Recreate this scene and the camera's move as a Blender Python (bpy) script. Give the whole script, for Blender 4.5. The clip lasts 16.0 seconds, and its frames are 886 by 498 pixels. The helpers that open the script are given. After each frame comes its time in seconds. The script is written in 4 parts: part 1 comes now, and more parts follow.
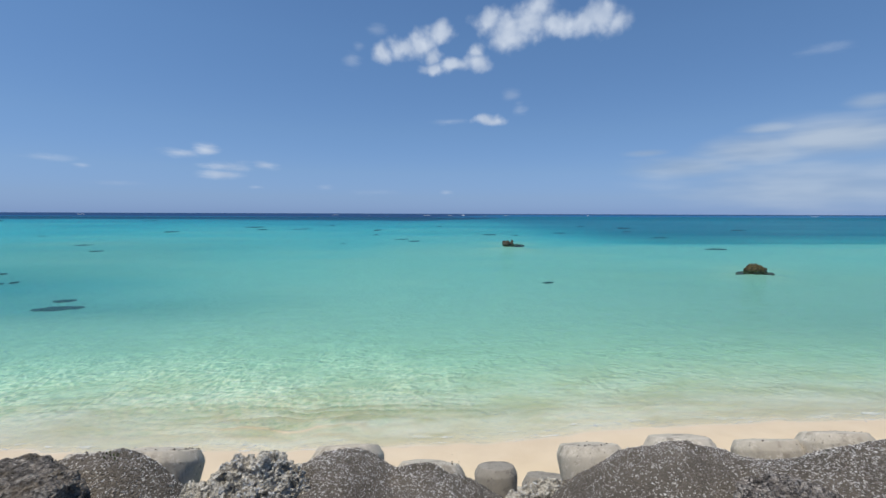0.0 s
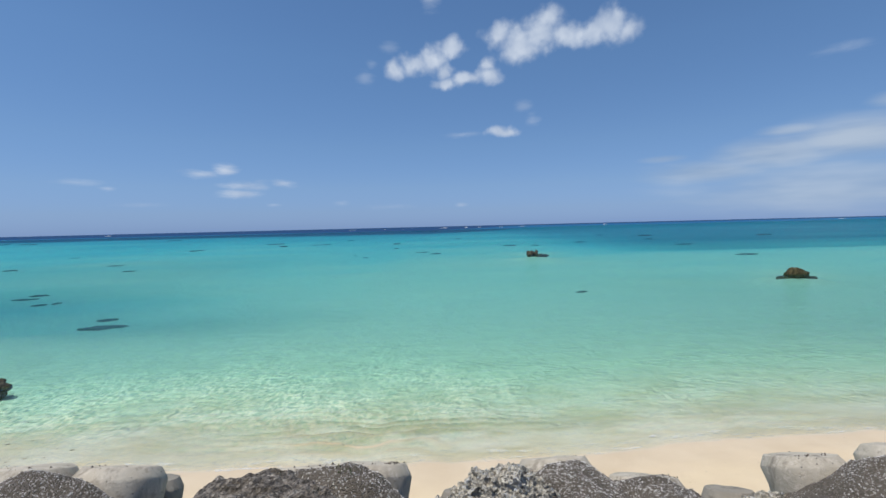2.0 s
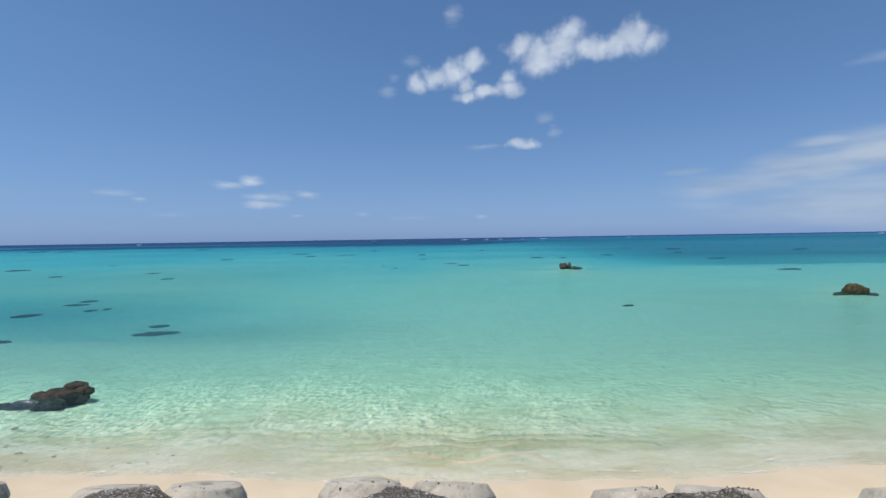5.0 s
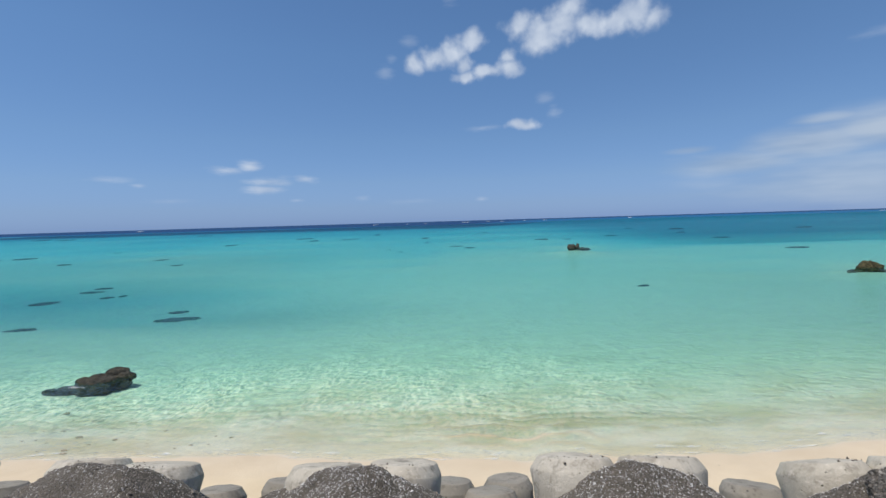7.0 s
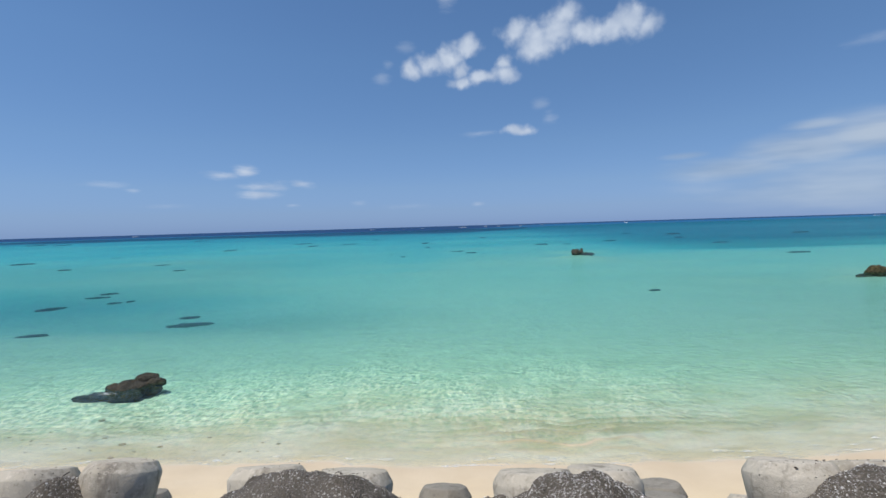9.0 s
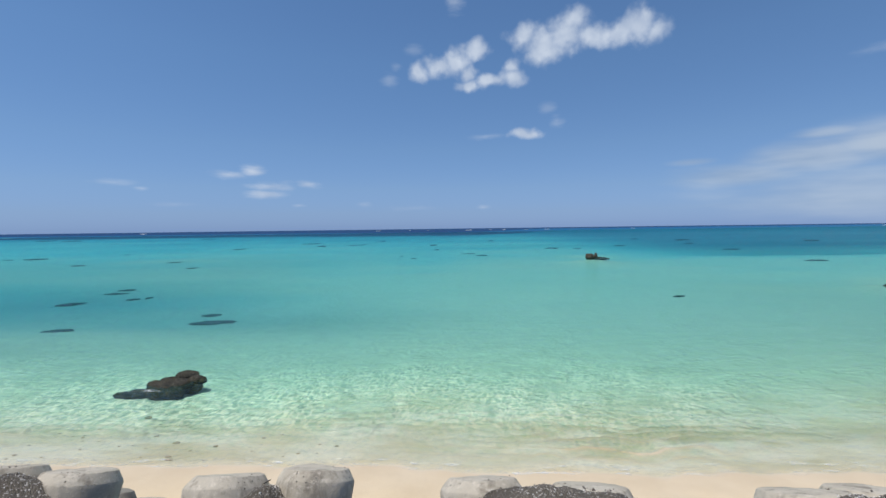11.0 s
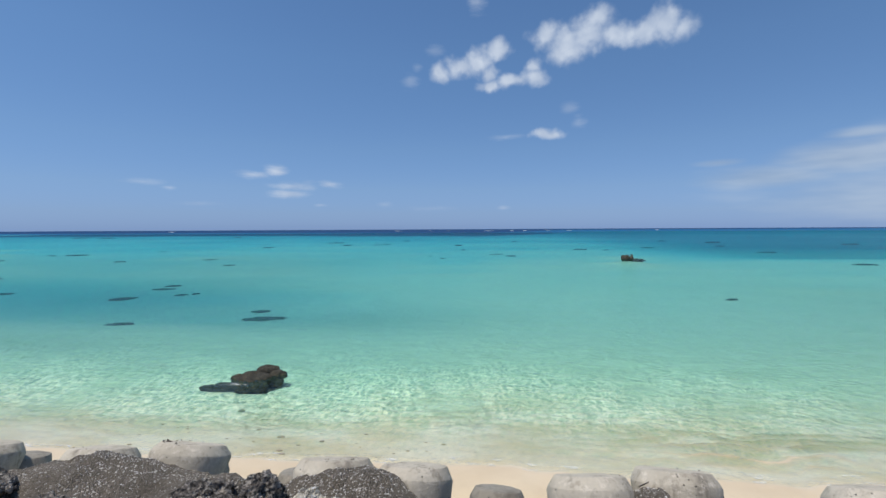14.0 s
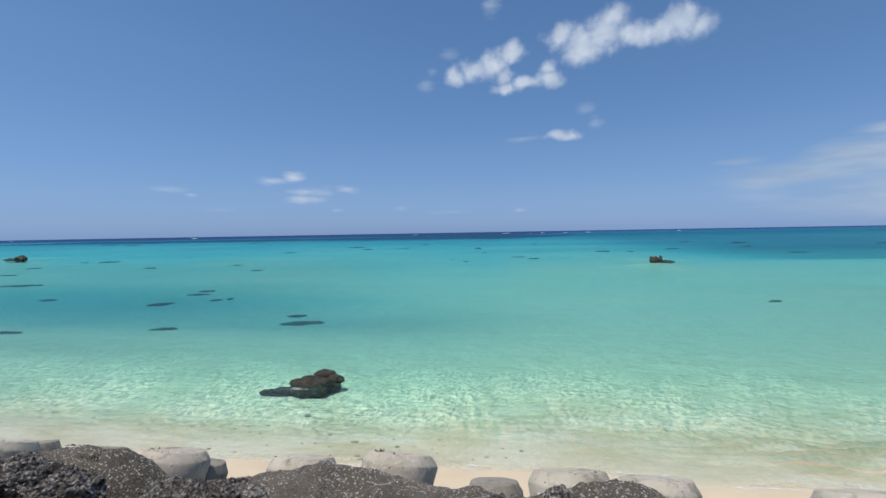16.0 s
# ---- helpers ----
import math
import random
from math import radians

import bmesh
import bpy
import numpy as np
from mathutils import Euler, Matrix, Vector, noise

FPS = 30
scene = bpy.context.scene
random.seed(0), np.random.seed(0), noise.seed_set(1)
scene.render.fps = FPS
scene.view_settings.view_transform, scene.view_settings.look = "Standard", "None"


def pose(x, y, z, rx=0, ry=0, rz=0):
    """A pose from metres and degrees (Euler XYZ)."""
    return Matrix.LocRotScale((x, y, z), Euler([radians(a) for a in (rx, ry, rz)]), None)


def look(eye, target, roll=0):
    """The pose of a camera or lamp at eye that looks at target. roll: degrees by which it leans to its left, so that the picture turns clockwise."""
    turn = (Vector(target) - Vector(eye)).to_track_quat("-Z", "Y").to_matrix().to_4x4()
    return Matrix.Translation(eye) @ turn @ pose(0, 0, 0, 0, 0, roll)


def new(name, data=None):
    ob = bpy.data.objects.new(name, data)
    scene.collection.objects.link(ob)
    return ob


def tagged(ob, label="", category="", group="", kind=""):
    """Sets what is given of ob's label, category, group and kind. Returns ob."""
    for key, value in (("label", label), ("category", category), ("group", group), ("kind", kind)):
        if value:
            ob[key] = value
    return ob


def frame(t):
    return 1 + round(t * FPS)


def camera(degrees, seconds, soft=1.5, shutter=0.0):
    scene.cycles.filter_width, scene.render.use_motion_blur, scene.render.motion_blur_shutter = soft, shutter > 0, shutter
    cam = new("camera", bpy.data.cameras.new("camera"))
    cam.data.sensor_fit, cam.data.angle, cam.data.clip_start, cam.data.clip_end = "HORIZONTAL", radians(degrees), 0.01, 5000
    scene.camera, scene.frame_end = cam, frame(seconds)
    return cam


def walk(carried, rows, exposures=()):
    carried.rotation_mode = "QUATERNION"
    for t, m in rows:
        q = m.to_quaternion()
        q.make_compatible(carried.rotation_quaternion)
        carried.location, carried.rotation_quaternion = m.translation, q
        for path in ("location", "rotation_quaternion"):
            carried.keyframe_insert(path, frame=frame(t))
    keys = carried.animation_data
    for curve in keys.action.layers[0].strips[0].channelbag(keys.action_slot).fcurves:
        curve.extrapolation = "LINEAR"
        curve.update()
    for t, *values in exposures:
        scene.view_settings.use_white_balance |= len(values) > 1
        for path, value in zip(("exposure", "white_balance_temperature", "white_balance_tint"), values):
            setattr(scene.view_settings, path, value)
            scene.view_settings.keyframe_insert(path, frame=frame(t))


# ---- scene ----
cam = camera(90.1, 16.0)
PATH = [
    (0, (-0.141, -0.402, 7.98), (-0.105, 1.591, 7.818), 0.2),
    (0.5, (-0.611, -0.425, 7.953), (-0.585, 1.568, 7.79), -0.2),
    (1, (-1.062, -0.382, 7.938), (-1.056, 1.612, 7.789), -0.7),
    (1.5, (-1.584, -0.278, 7.914), (-1.601, 1.718, 7.788), -1.2),
    (2, (-2.088, -0.223, 7.874), (-2.125, 1.774, 7.769), -1.4),
    (2.5, (-2.575, -0.166, 7.87), (-2.623, 1.832, 7.785), -1.2),
    (3, (-3.083, -0.108, 7.845), (-3.143, 1.89, 7.775), -0.9),
    (3.5, (-3.56, -0.087, 7.84), (-3.644, 1.91, 7.788), -0.9),
    (4, (-4.087, -0.063, 7.843), (-4.201, 1.933, 7.811), -1.2),
    (6.5, (-6.539, -0.156, 7.87), (-6.669, 1.837, 7.755), -0.9),
    (7, (-6.999, -0.216, 7.879), (-7.129, 1.776, 7.751), -1.7),
    (7.5, (-7.489, -0.205, 7.881), (-7.617, 1.787, 7.76), -2.4),
    (8, (-8.003, -0.226, 7.883), (-8.127, 1.767, 7.773), -2.7),
    (8.5, (-8.467, -0.259, 7.883), (-8.585, 1.735, 7.779), -2.3),
    (9, (-8.991, -0.294, 7.909), (-9.104, 1.7, 7.803), -1.7),
    (11.5, (-11.799, 0.013, 7.815), (-11.948, 2.006, 7.724), -0.3),
    (12, (-12.379, 0.05, 7.777), (-12.552, 2.04, 7.688), 0.2),
    (12.5, (-12.96, 0.09, 7.732), (-13.161, 2.078, 7.642), 0.3),
    (13, (-13.498, 0.036, 7.707), (-13.713, 2.022, 7.614), 0.2),
    (13.5, (-14.014, -0.018, 7.697), (-14.234, 1.968, 7.604), -0.0),
    (14, (-14.519, -0.024, 7.707), (-14.74, 1.961, 7.615), -0.3),
    (14.5, (-15.016, -0.038, 7.697), (-15.248, 1.946, 7.605), -0.6),
    (15, (-15.546, -0.017, 7.699), (-15.799, 1.965, 7.612), -0.9),
    (15.5, (-16.081, -0.053, 7.71), (-16.367, 1.925, 7.628), -1.1),
    (16, (-16.606, -0.153, 7.734), (-16.901, 1.824, 7.658), -1.0),
]
walk(cam, [(t, look(e, g, r)) for t, e, g, r in PATH])


# ---- world, sun ----
SUN_EL, SUN_AZ = 72.0, 245.0      # degrees; azimuth clockwise from the view's ahead (+y)
scene.view_settings.exposure = 0.0


class Nodes:
    """A thin wrapper that adds and links nodes of one tree."""

    def __init__(self, tree):
        self.tree = tree
        tree.nodes.clear()

    def add(self, kind, **settings):
        n = self.tree.nodes.new(kind)
        for key, value in settings.items():
            if key == "op":
                n.operation = value
            elif key == "blend":
                n.blend_type = value
            elif key == "dims":
                n.noise_dimensions = value
        return n

    def link(self, a, b):
        self.tree.links.new(a, b)

    def feed(self, socket, value):
        if isinstance(value, bpy.types.NodeSocket):
            self.link(value, socket)
        else:
            socket.default_value = value

    def math(self, op, a, b=0.0, c=None, clamp=False):
        n = self.add("ShaderNodeMath", op=op)
        n.use_clamp = clamp
        self.feed(n.inputs[0], a)
        self.feed(n.inputs[1], b)
        if c is not None:
            self.feed(n.inputs[2], c)
        return n.outputs[0]

    def mix(self, fac, a, b, blend="MIX"):
        n = self.add("ShaderNodeMixRGB", blend=blend)
        for socket, value in zip(n.inputs, (fac, a, b)):
            if not isinstance(value, bpy.types.NodeSocket) and not isinstance(value, float):
                value = (*value, 1.0) if len(value) == 3 else value
            self.feed(socket, value)
        return n.outputs[0]

    def noise(self, coords, scale, detail=4.0, rough=0.55):
        n = self.add("ShaderNodeTexNoise")
        self.link(coords, n.inputs["Vector"])
        n.inputs["Scale"].default_value = scale
        n.inputs["Detail"].default_value = detail
        n.inputs["Roughness"].default_value = rough
        return n.outputs["Fac"]

    def ramp(self, fac, *stops):
        n = self.add("ShaderNodeValToRGB")
        cr = n.color_ramp
        while len(cr.elements) < len(stops):
            cr.elements.new(0.5)
        for e, (p, col) in zip(cr.elements, stops):
            e.position = p
            e.color = (*col, 1.0) if len(col) == 3 else col
        self.link(fac, n.inputs[0])
        return n.outputs[0]

    def grey(self, fac, a, b):
        """0 below a, 1 above b, smooth between."""
        n = self.add("ShaderNodeMapRange")
        n.interpolation_type = "SMOOTHSTEP"
        self.feed(n.inputs["Value"], fac)
        n.inputs["From Min"].default_value, n.inputs["From Max"].default_value = a, b
        return n.outputs["Result"]

    def scaled(self, coords, x, y, z):
        n = self.add("ShaderNodeVectorMath", op="MULTIPLY")
        self.link(coords, n.inputs[0])
        n.inputs[1].default_value = (x, y, z)
        return n.outputs[0]


# clouds: azimuth, elevation, half width, half height in degrees, density
CUMULUS = [
    (6.5, 22.6, 2.2, 1.5, 1.0), (8.9, 21.4, 2.6, 2.3, 1.0), (11.4, 22.2, 2.8, 2.3, 1.0), (12.9, 23.7, 1.9, 1.7, 1.0), (14.6, 21.6, 2.6, 1.5, 1.0), (9.4, 20.5, 2.0, 1.3, 1.0), (16.4, 21.6, 1.8, 1.3, 1.0),
    (17.6, 21.5, 2.4, 1.5, 1.0), (19.9, 22.0, 2.3, 2.1, 1.0), (21.8, 21.3, 1.7, 1.5, 1.0)]
CUMULUS_SMALL = [
    (-0.5, 18.8, 1.5, 1.1, 1.0), (5.0, 19.3, 1.2, 1.0, 1.0),
    (-6.6, 19.0, 1.3, 1.4, 1.0), (-4.1, 19.6, 2.3, 1.3, 1.0), (-1.7, 20.2, 2.2, 1.5, 1.0), (0.6, 21.3, 1.9, 1.5, 1.0),
    (-0.6, 17.5, 1.6, 0.9, 1.0), (2.2, 17.7, 2.5, 0.9, 1.0), (5.3, 18.2, 2.1, 1.2, 1.0), (6.8, 11.7, 2.0, 0.75, 1.0)]
SCRAPS = [
    (-10.4, 18.2, 1.5, 1.3, 0.3), (-9.6, 19.6, 0.9, 0.8, 0.2), (-7.2, 21.4, 1.6, 1.1, 0.24), (-1.9, 26.4, 1.6, 1.5, 0.42), (9.5, 14.4, 1.4, 0.9, 0.3),
    (10.6, 12.9, 1.2, 1.1, 0.3), (1.6, 11.4, 3.0, 0.5, 0.35), (-27.0, 7.0, 1.7, 0.95, 0.85), (-29.4, 6.5, 2.6, 0.7, 0.7),
    (-24.7, 5.3, 3.8, 0.8, 0.8), (-25.6, 4.3, 3.2, 0.75, 0.75), (-20.6, 5.5, 2.0, 0.65, 0.65), (-21.7, 3.0, 1.2, 0.35, 0.35)]
SCRAPS_LOW = [
    (-40.2, 5.2, 2.6, 0.5, 0.35), (-37.9, 4.6, 1.1, 0.4, 0.5), (1.5, 2.6, 1.2, 0.4, 0.4), (-13.7, 3.1, 1.4, 0.5, 0.25),
    (41.1, 15.5, 2.6, 0.7, 0.25), (-35.0, 3.0, 3.0, 0.4, 0.2), (-8.0, 2.6, 4.0, 0.5, 0.15)]
HAZE = [
    (43.0, 7.2, 11.0, 2.9, 0.80), (36.0, 6.6, 9.0, 2.6, 0.7), (30.0, 5.2, 9.0, 2.0, 0.62), (25.5, 7.0, 3.4, 0.6, 0.5), (44.6, 10.3, 2.6, 1.0, 0.5),
    (52.0, 8.0, 9.0, 3.2, 0.8), (42.0, 3.0, 20.0, 4.0, 0.55), (37.0, 8.7, 4.0, 0.8, 0.6)]


def build_sky():
    world = bpy.data.worlds.new("sky")
    scene.world = world
    world.use_nodes = True
    n = Nodes(world.node_tree)
    sky = n.add("ShaderNodeTexSky")
    sky.sky_type = "NISHITA"
    sky.sun_disc = False
    sky.sun_elevation, sky.sun_rotation = radians(SUN_EL), radians(SUN_AZ)
    sky.altitude, sky.air_density, sky.dust_density, sky.ozone_density = 0.0, 1.0, 0.1, 4.0
    co = n.add("ShaderNodeTexCoord").outputs["Generated"]
    sep = n.add("ShaderNodeSeparateXYZ")
    n.link(co, sep.inputs[0])
    az = n.math("MULTIPLY", n.math("ARCTAN2", sep.outputs[0], sep.outputs[1]), 180 / math.pi)
    el = n.math("MULTIPLY", n.math("ARCSINE", sep.outputs[2]), 180 / math.pi)
    flat = n.add("ShaderNodeCombineXYZ")
    n.link(az, flat.inputs[0])
    n.link(el, flat.inputs[1])
    flat = flat.outputs[0]
    bend = n.add("ShaderNodeTexNoise")
    bend.inputs["Scale"].default_value, bend.inputs["Detail"].default_value = 0.32, 3.0
    n.link(flat, bend.inputs["Vector"])
    offset = n.add("ShaderNodeVectorMath", op="SUBTRACT")
    n.link(bend.outputs["Color"], offset.inputs[0])
    offset.inputs[1].default_value = (0.5, 0.5, 0.5)
    torn = n.add("ShaderNodeVectorMath", op="ADD")
    n.link(flat, torn.inputs[0])
    n.link(n.scaled(offset.outputs[0], 2.0, 1.7, 0.0), torn.inputs[1])
    torn = torn.outputs[0]
    billow = n.noise(flat, 0.46, 3.0, 0.4)
    fray = n.noise(flat, 0.62, 4.0, 0.5)
    veil = n.noise(n.scaled(flat, 0.16, 0.8, 1.0), 0.55, 3.0, 0.5)
    wisp = n.noise(n.scaled(flat, 0.28, 1.1, 1.0), 0.9, 6.0, 0.62)

    def bank(blobs, puff, gain, soft, merge=False):
        total = None
        for a, e, w, h, d in blobs:
            off = n.add("ShaderNodeVectorMath", op="SUBTRACT")
            n.link(torn if merge else flat, off.inputs[0])
            off.inputs[1].default_value = (a, e, 0)
            size = n.add("ShaderNodeVectorMath", op="LENGTH")
            n.link(n.scaled(off.outputs[0], 1 / w, 1 / h, 0), size.inputs[0])
            inside = n.math("SUBTRACT", 1.0, size.outputs["Value"])
            if merge:
                total = inside if total is None else n.math("SMOOTH_MAX", total, inside, 0.3)
                continue
            inside = n.math("ADD", inside, n.math("MULTIPLY", n.math("SUBTRACT", puff, 0.5), gain))
            cover = n.math("MULTIPLY", n.grey(inside, 0.0, soft), d)
            total = cover if total is None else n.math("MAXIMUM", total, cover)
        if merge:
            total = n.math("ADD", total, n.math("MULTIPLY", n.math("SUBTRACT", puff, 0.35), gain))
            total = n.grey(total, 0.0, soft)
        return total

    cumulus = bank(CUMULUS + CUMULUS_SMALL, fray, 1.15, 1.0, True)
    scraps = bank(SCRAPS + SCRAPS_LOW, wisp, 1.9, 1.25)
    haze = bank(HAZE, veil, 0.75, 0.9)
    cover = n.math("MULTIPLY", n.math("MAXIMUM", cumulus, scraps), 0.88)
    white = n.mix(n.grey(billow, 0.3, 0.75), CLOUD_SHADE, CLOUD_LIGHT)
    tint = n.ramp(n.math("DIVIDE", el, 40.0, clamp=True), *SKY_TINT)
    tone = n.mix(1.0, sky.outputs[0], tint, "MULTIPLY")
    tone = n.mix(n.math("MULTIPLY", haze, 0.95), tone, n.mix(n.grey(veil, 0.32, 0.66), HAZE_SHADE, HAZE_LIGHT))
    back = n.add("ShaderNodeBackground")
    n.link(n.mix(cover, tone, white), back.inputs["Color"])
    back.inputs["Strength"].default_value = SKY_STRENGTH
    out = n.add("ShaderNodeOutputWorld")
    n.link(back.outputs[0], out.inputs[0])


SKY_STRENGTH = 0.118
SKY_TINT = [(0.0, (0.26, 0.42, 0.96)), (0.05, (0.36, 0.48, 0.85)), (0.125, (0.48, 0.575, 0.81)), (0.25, (0.58, 0.68, 0.83)), (0.5, (0.665, 0.80, 0.91)), (1.0, (0.68, 0.84, 0.955))]
CLOUD_LIGHT, CLOUD_SHADE = (5.5, 6.1, 7.0), (4.0, 4.7, 5.9)
HAZE_LIGHT, HAZE_SHADE = (4.25, 4.9, 5.7), (2.7, 3.5, 4.7)
build_sky()

lamp = bpy.data.lights.new("sun", "SUN")
lamp.energy, lamp.angle, lamp.color = 3.75, radians(0.53), (1.0, 0.965, 0.91)
sun = new("sun", lamp)
sun.matrix_world = look((math.sin(radians(SUN_AZ)) * math.cos(radians(SUN_EL)) * 60,
                         math.cos(radians(SUN_AZ)) * math.cos(radians(SUN_EL)) * 60,
                         math.sin(radians(SUN_EL)) * 60), (0, 0, 0))


# ---- numbers of the place ----
def vnoise(x, y, seed=0):
    """Smooth value noise in 0..1 on arrays."""
    x, y = np.asarray(x, float), np.asarray(y, float)
    xi, yi = np.floor(x).astype(np.int64), np.floor(y).astype(np.int64)
    fx, fy = x - xi, y - yi
    fx, fy = fx * fx * (3 - 2 * fx), fy * fy * (3 - 2 * fy)

    def lattice(i, j):
        h = (i * 374761393 + j * 668265263 + seed * 974634777) & 0xFFFFFFFF
        h = ((h ^ (h >> 13)) * 1274126177) & 0xFFFFFFFF
        return ((h ^ (h >> 16)) & 0xFFFF) / 65535.0

    a, b = lattice(xi, yi), lattice(xi + 1, yi)
    c, d = lattice(xi, yi + 1), lattice(xi + 1, yi + 1)
    return (a * (1 - fx) + b * fx) * (1 - fy) + (c * (1 - fx) + d * fx) * fy


def fbm(x, y, octaves=4, seed=0):
    total, amp, freq, norm = 0.0, 1.0, 1.0, 0.0
    for k in range(octaves):
        total = total + amp * vnoise(x * freq + 17.3 * k, y * freq - 9.1 * k, seed + k)
        norm += amp
        amp, freq = amp * 0.5, freq * 2.03
    return total / norm


def smooth(a, b, v):
    u = np.clip((np.asarray(v, float) - a) / (b - a), 0, 1)
    return u * u * (3 - 2 * u)


def shore(x):
    """The waterline's y."""
    x = np.asarray(x, float)
    return 14.0 + 1.95 * smooth(-2, 13, x) - 0.4 * smooth(-19, -27, x) + 0.35 * (vnoise(x * 0.35, 0 * x, 5) - 0.5) + 0.18 * (vnoise(x * 1.3, 0 * x, 6) - 0.5)


def water_depth(x, y):
    """Depth of the sea over its bed, without small ripples."""
    d = np.asarray(y, float) - shore(x)
    d = d / (1 + 0.22 * smooth(100, -500, np.asarray(x, float)) * smooth(150, 500, d))
    d = d / (1 + 1.5 * smooth(-60, 330, np.asarray(x, float)) * smooth(200, 600, d))
    depth = np.interp(d, [-20, 0, 2, 5, 9, 16, 30, 60, 120, 250, 430, 700, 840, 1050, 6000],
                      [0, 0, 0.095, 0.30, 0.56, 0.9, 1.2, 1.55, 2.0, 2.8, 3.6, 5.5, 20.0, 40.0, 40.0])
    x, y = np.asarray(x, float), np.asarray(y, float)
    patch = 1.35 * np.exp(-((x + 78) / 40) ** 2 - ((y - 51) / 14) ** 2)
    patch = patch + 0.4 * np.exp(-((x + 32) / 17) ** 2 - ((y - 45) / 7) ** 2)
    patch = patch + 0.2 * np.exp(-((x - 35) / 26) ** 2 - ((y - 37) / 6) ** 2)
    patch = patch + 2.4 * smooth(20, 140, x) * smooth(145, 172, y) * (1 - smooth(1400, 1900, y))
    patch = patch + 0.13 * smooth(-13, -23, x)
    grow = smooth(6, 40, d)
    wander = (fbm(x * 0.045, y * 0.09, 4, 21) - 0.5) * 0.9 * grow + (fbm(x * 0.011, y * 0.02, 3, 31) - 0.5) * 2.2 * smooth(60, 200, d)
    depth = np.maximum(depth + patch * smooth(0.8, 5, d) * smooth(-10, -20, x) + patch * smooth(4, 20, d) * (1 - smooth(-10, -20, x)) + wander, 0.0)
    for rx, ry, reach in ((45.7, 62.0, 5.0), (19.2, 113.7, 7.0), (-208.5, 148.0, 11.0)):
        depth = depth - np.maximum(depth - 0.5, 0) * np.exp(-((x - rx) / reach) ** 2 - ((y - ry) / reach) ** 2)
    return depth


def weed_cover(x, y):
    """How far sea grass and dark silt cover the bed, 0 to 1."""
    x, y = np.asarray(x, float), np.asarray(y, float)
    w = 0.52 * np.exp(-((x + 88) / 54) ** 4 - ((y - 53) / 18) ** 2) + 0.26 * np.exp(-((x + 31) / 17) ** 2 - ((y - 44) / 7) ** 2)
    w = w + 0.07 * np.exp(-((x - 38) / 26) ** 2 - ((y - 36) / 6) ** 2) + 0.22 * np.exp(-((x + 60) / 25) ** 2 - ((y - 30) / 3) ** 2)
    w = w + 0.15 * smooth(4, 36, x) * smooth(20, 32, y) * (1 - smooth(60, 90, y))
    w = w + 0.24 * smooth(-30, -75, x) * smooth(45, 75, y) * (1 - smooth(110, 190, y))
    w = w + 0.3 * smooth(40, 130, x) * smooth(145, 168, y) * (1 - smooth(200, 500, y)) + 0.1 * smooth(-30, 60, x) * smooth(190, 260, y)
    return np.clip(w * (0.75 + 0.5 * fbm(x * 0.06, y * 0.12, 4, 141)), 0, 0.9)


def silt_cover(x, y):
    """Brown silt lying along the ripples of the shallows, 0 to 1."""
    x, y = np.asarray(x, float), np.asarray(y, float)
    d = y - shore(x)
    crest = 0.5 + 0.5 * np.sin(d * 9.5 + 11 * fbm(x * 0.75, y * 0.6, 3, 55))
    patch = smooth(0.38, 0.62, fbm(x * 0.3, y * 0.7, 4, 151))
    bar = np.exp(-((x + 3.2) / 4.0) ** 2)
    band = smooth(0.0, 0.5, d) * (1 - smooth(2.8, 4.8, d))
    return np.clip(band * ((0.2 + 0.35 * bar) * patch + (0.15 + 0.8 * bar) * crest ** 2 * (0.25 + 0.75 * patch)), 0, 0.7)


def ground_z(x, y):
    """Land, slope, beach and sea bed in one."""
    x, y = np.asarray(x, float), np.asarray(y, float)
    d = y - shore(x)
    inland = y - 14.3 - (shore(x) - 14.3) * smooth(5.5, 10.0, y)
    land = np.interp(inland, [-6000, -12.6, -11.5, -10.6, -6.0, -4.4, -1.6, 0], [6.1, 6.1, 4.9, 4.2, 0.95, 0.55, 0.2, 0.0])
    sand = (fbm(x * 0.9, y * 1.4, 4, 41) - 0.5) * 0.07 * smooth(-7, -5, d) * (1 - smooth(-1.2, -0.2, d))
    ripple = np.sin(d * 9.5 + 11 * fbm(x * 0.75, y * 0.6, 3, 55)) * smooth(0.2, 1.6, d) * (1 - smooth(8, 15, d))
    ripple = ripple * (0.042 * smooth(0.32, 0.62, fbm(x * 0.13, y * 0.25, 3, 57)) + 0.06 * np.exp(-((x + 5) / 4.0) ** 2 - ((y - 16.2) / 1.5) ** 2))
    return np.where(d > 0, -np.minimum(water_depth(x, y), 42) + ripple, land + sand)


# gravel heaps on the bank: x, y, top, spread to either side along the bank, fall
HEAPS = [
    (3.05, 3.5, 5.68, 0.6, 0.8, 0.25),
    (2.18, 3.84, 5.68, 0.39, 0.71, 0.33), (4.39, 3.35, 6.01, 0.84, 1.2, 0.42), (5.4, 3.5, 5.9, 0.8, 0.8, 0.4), (7.2, 3.6, 5.8, 0.8, 0.8, 0.4),
    (9.6, 3.6, 5.7, 0.8, 0.8, 0.4), (-0.17, 3.7, 5.51, 0.36, 0.18, 0.18), (-0.95, 3.59, 5.71, 0.29, 0.16, 0.18), (-3.0, 3.58, 5.74, 1.16, 0.45, 0.8)]
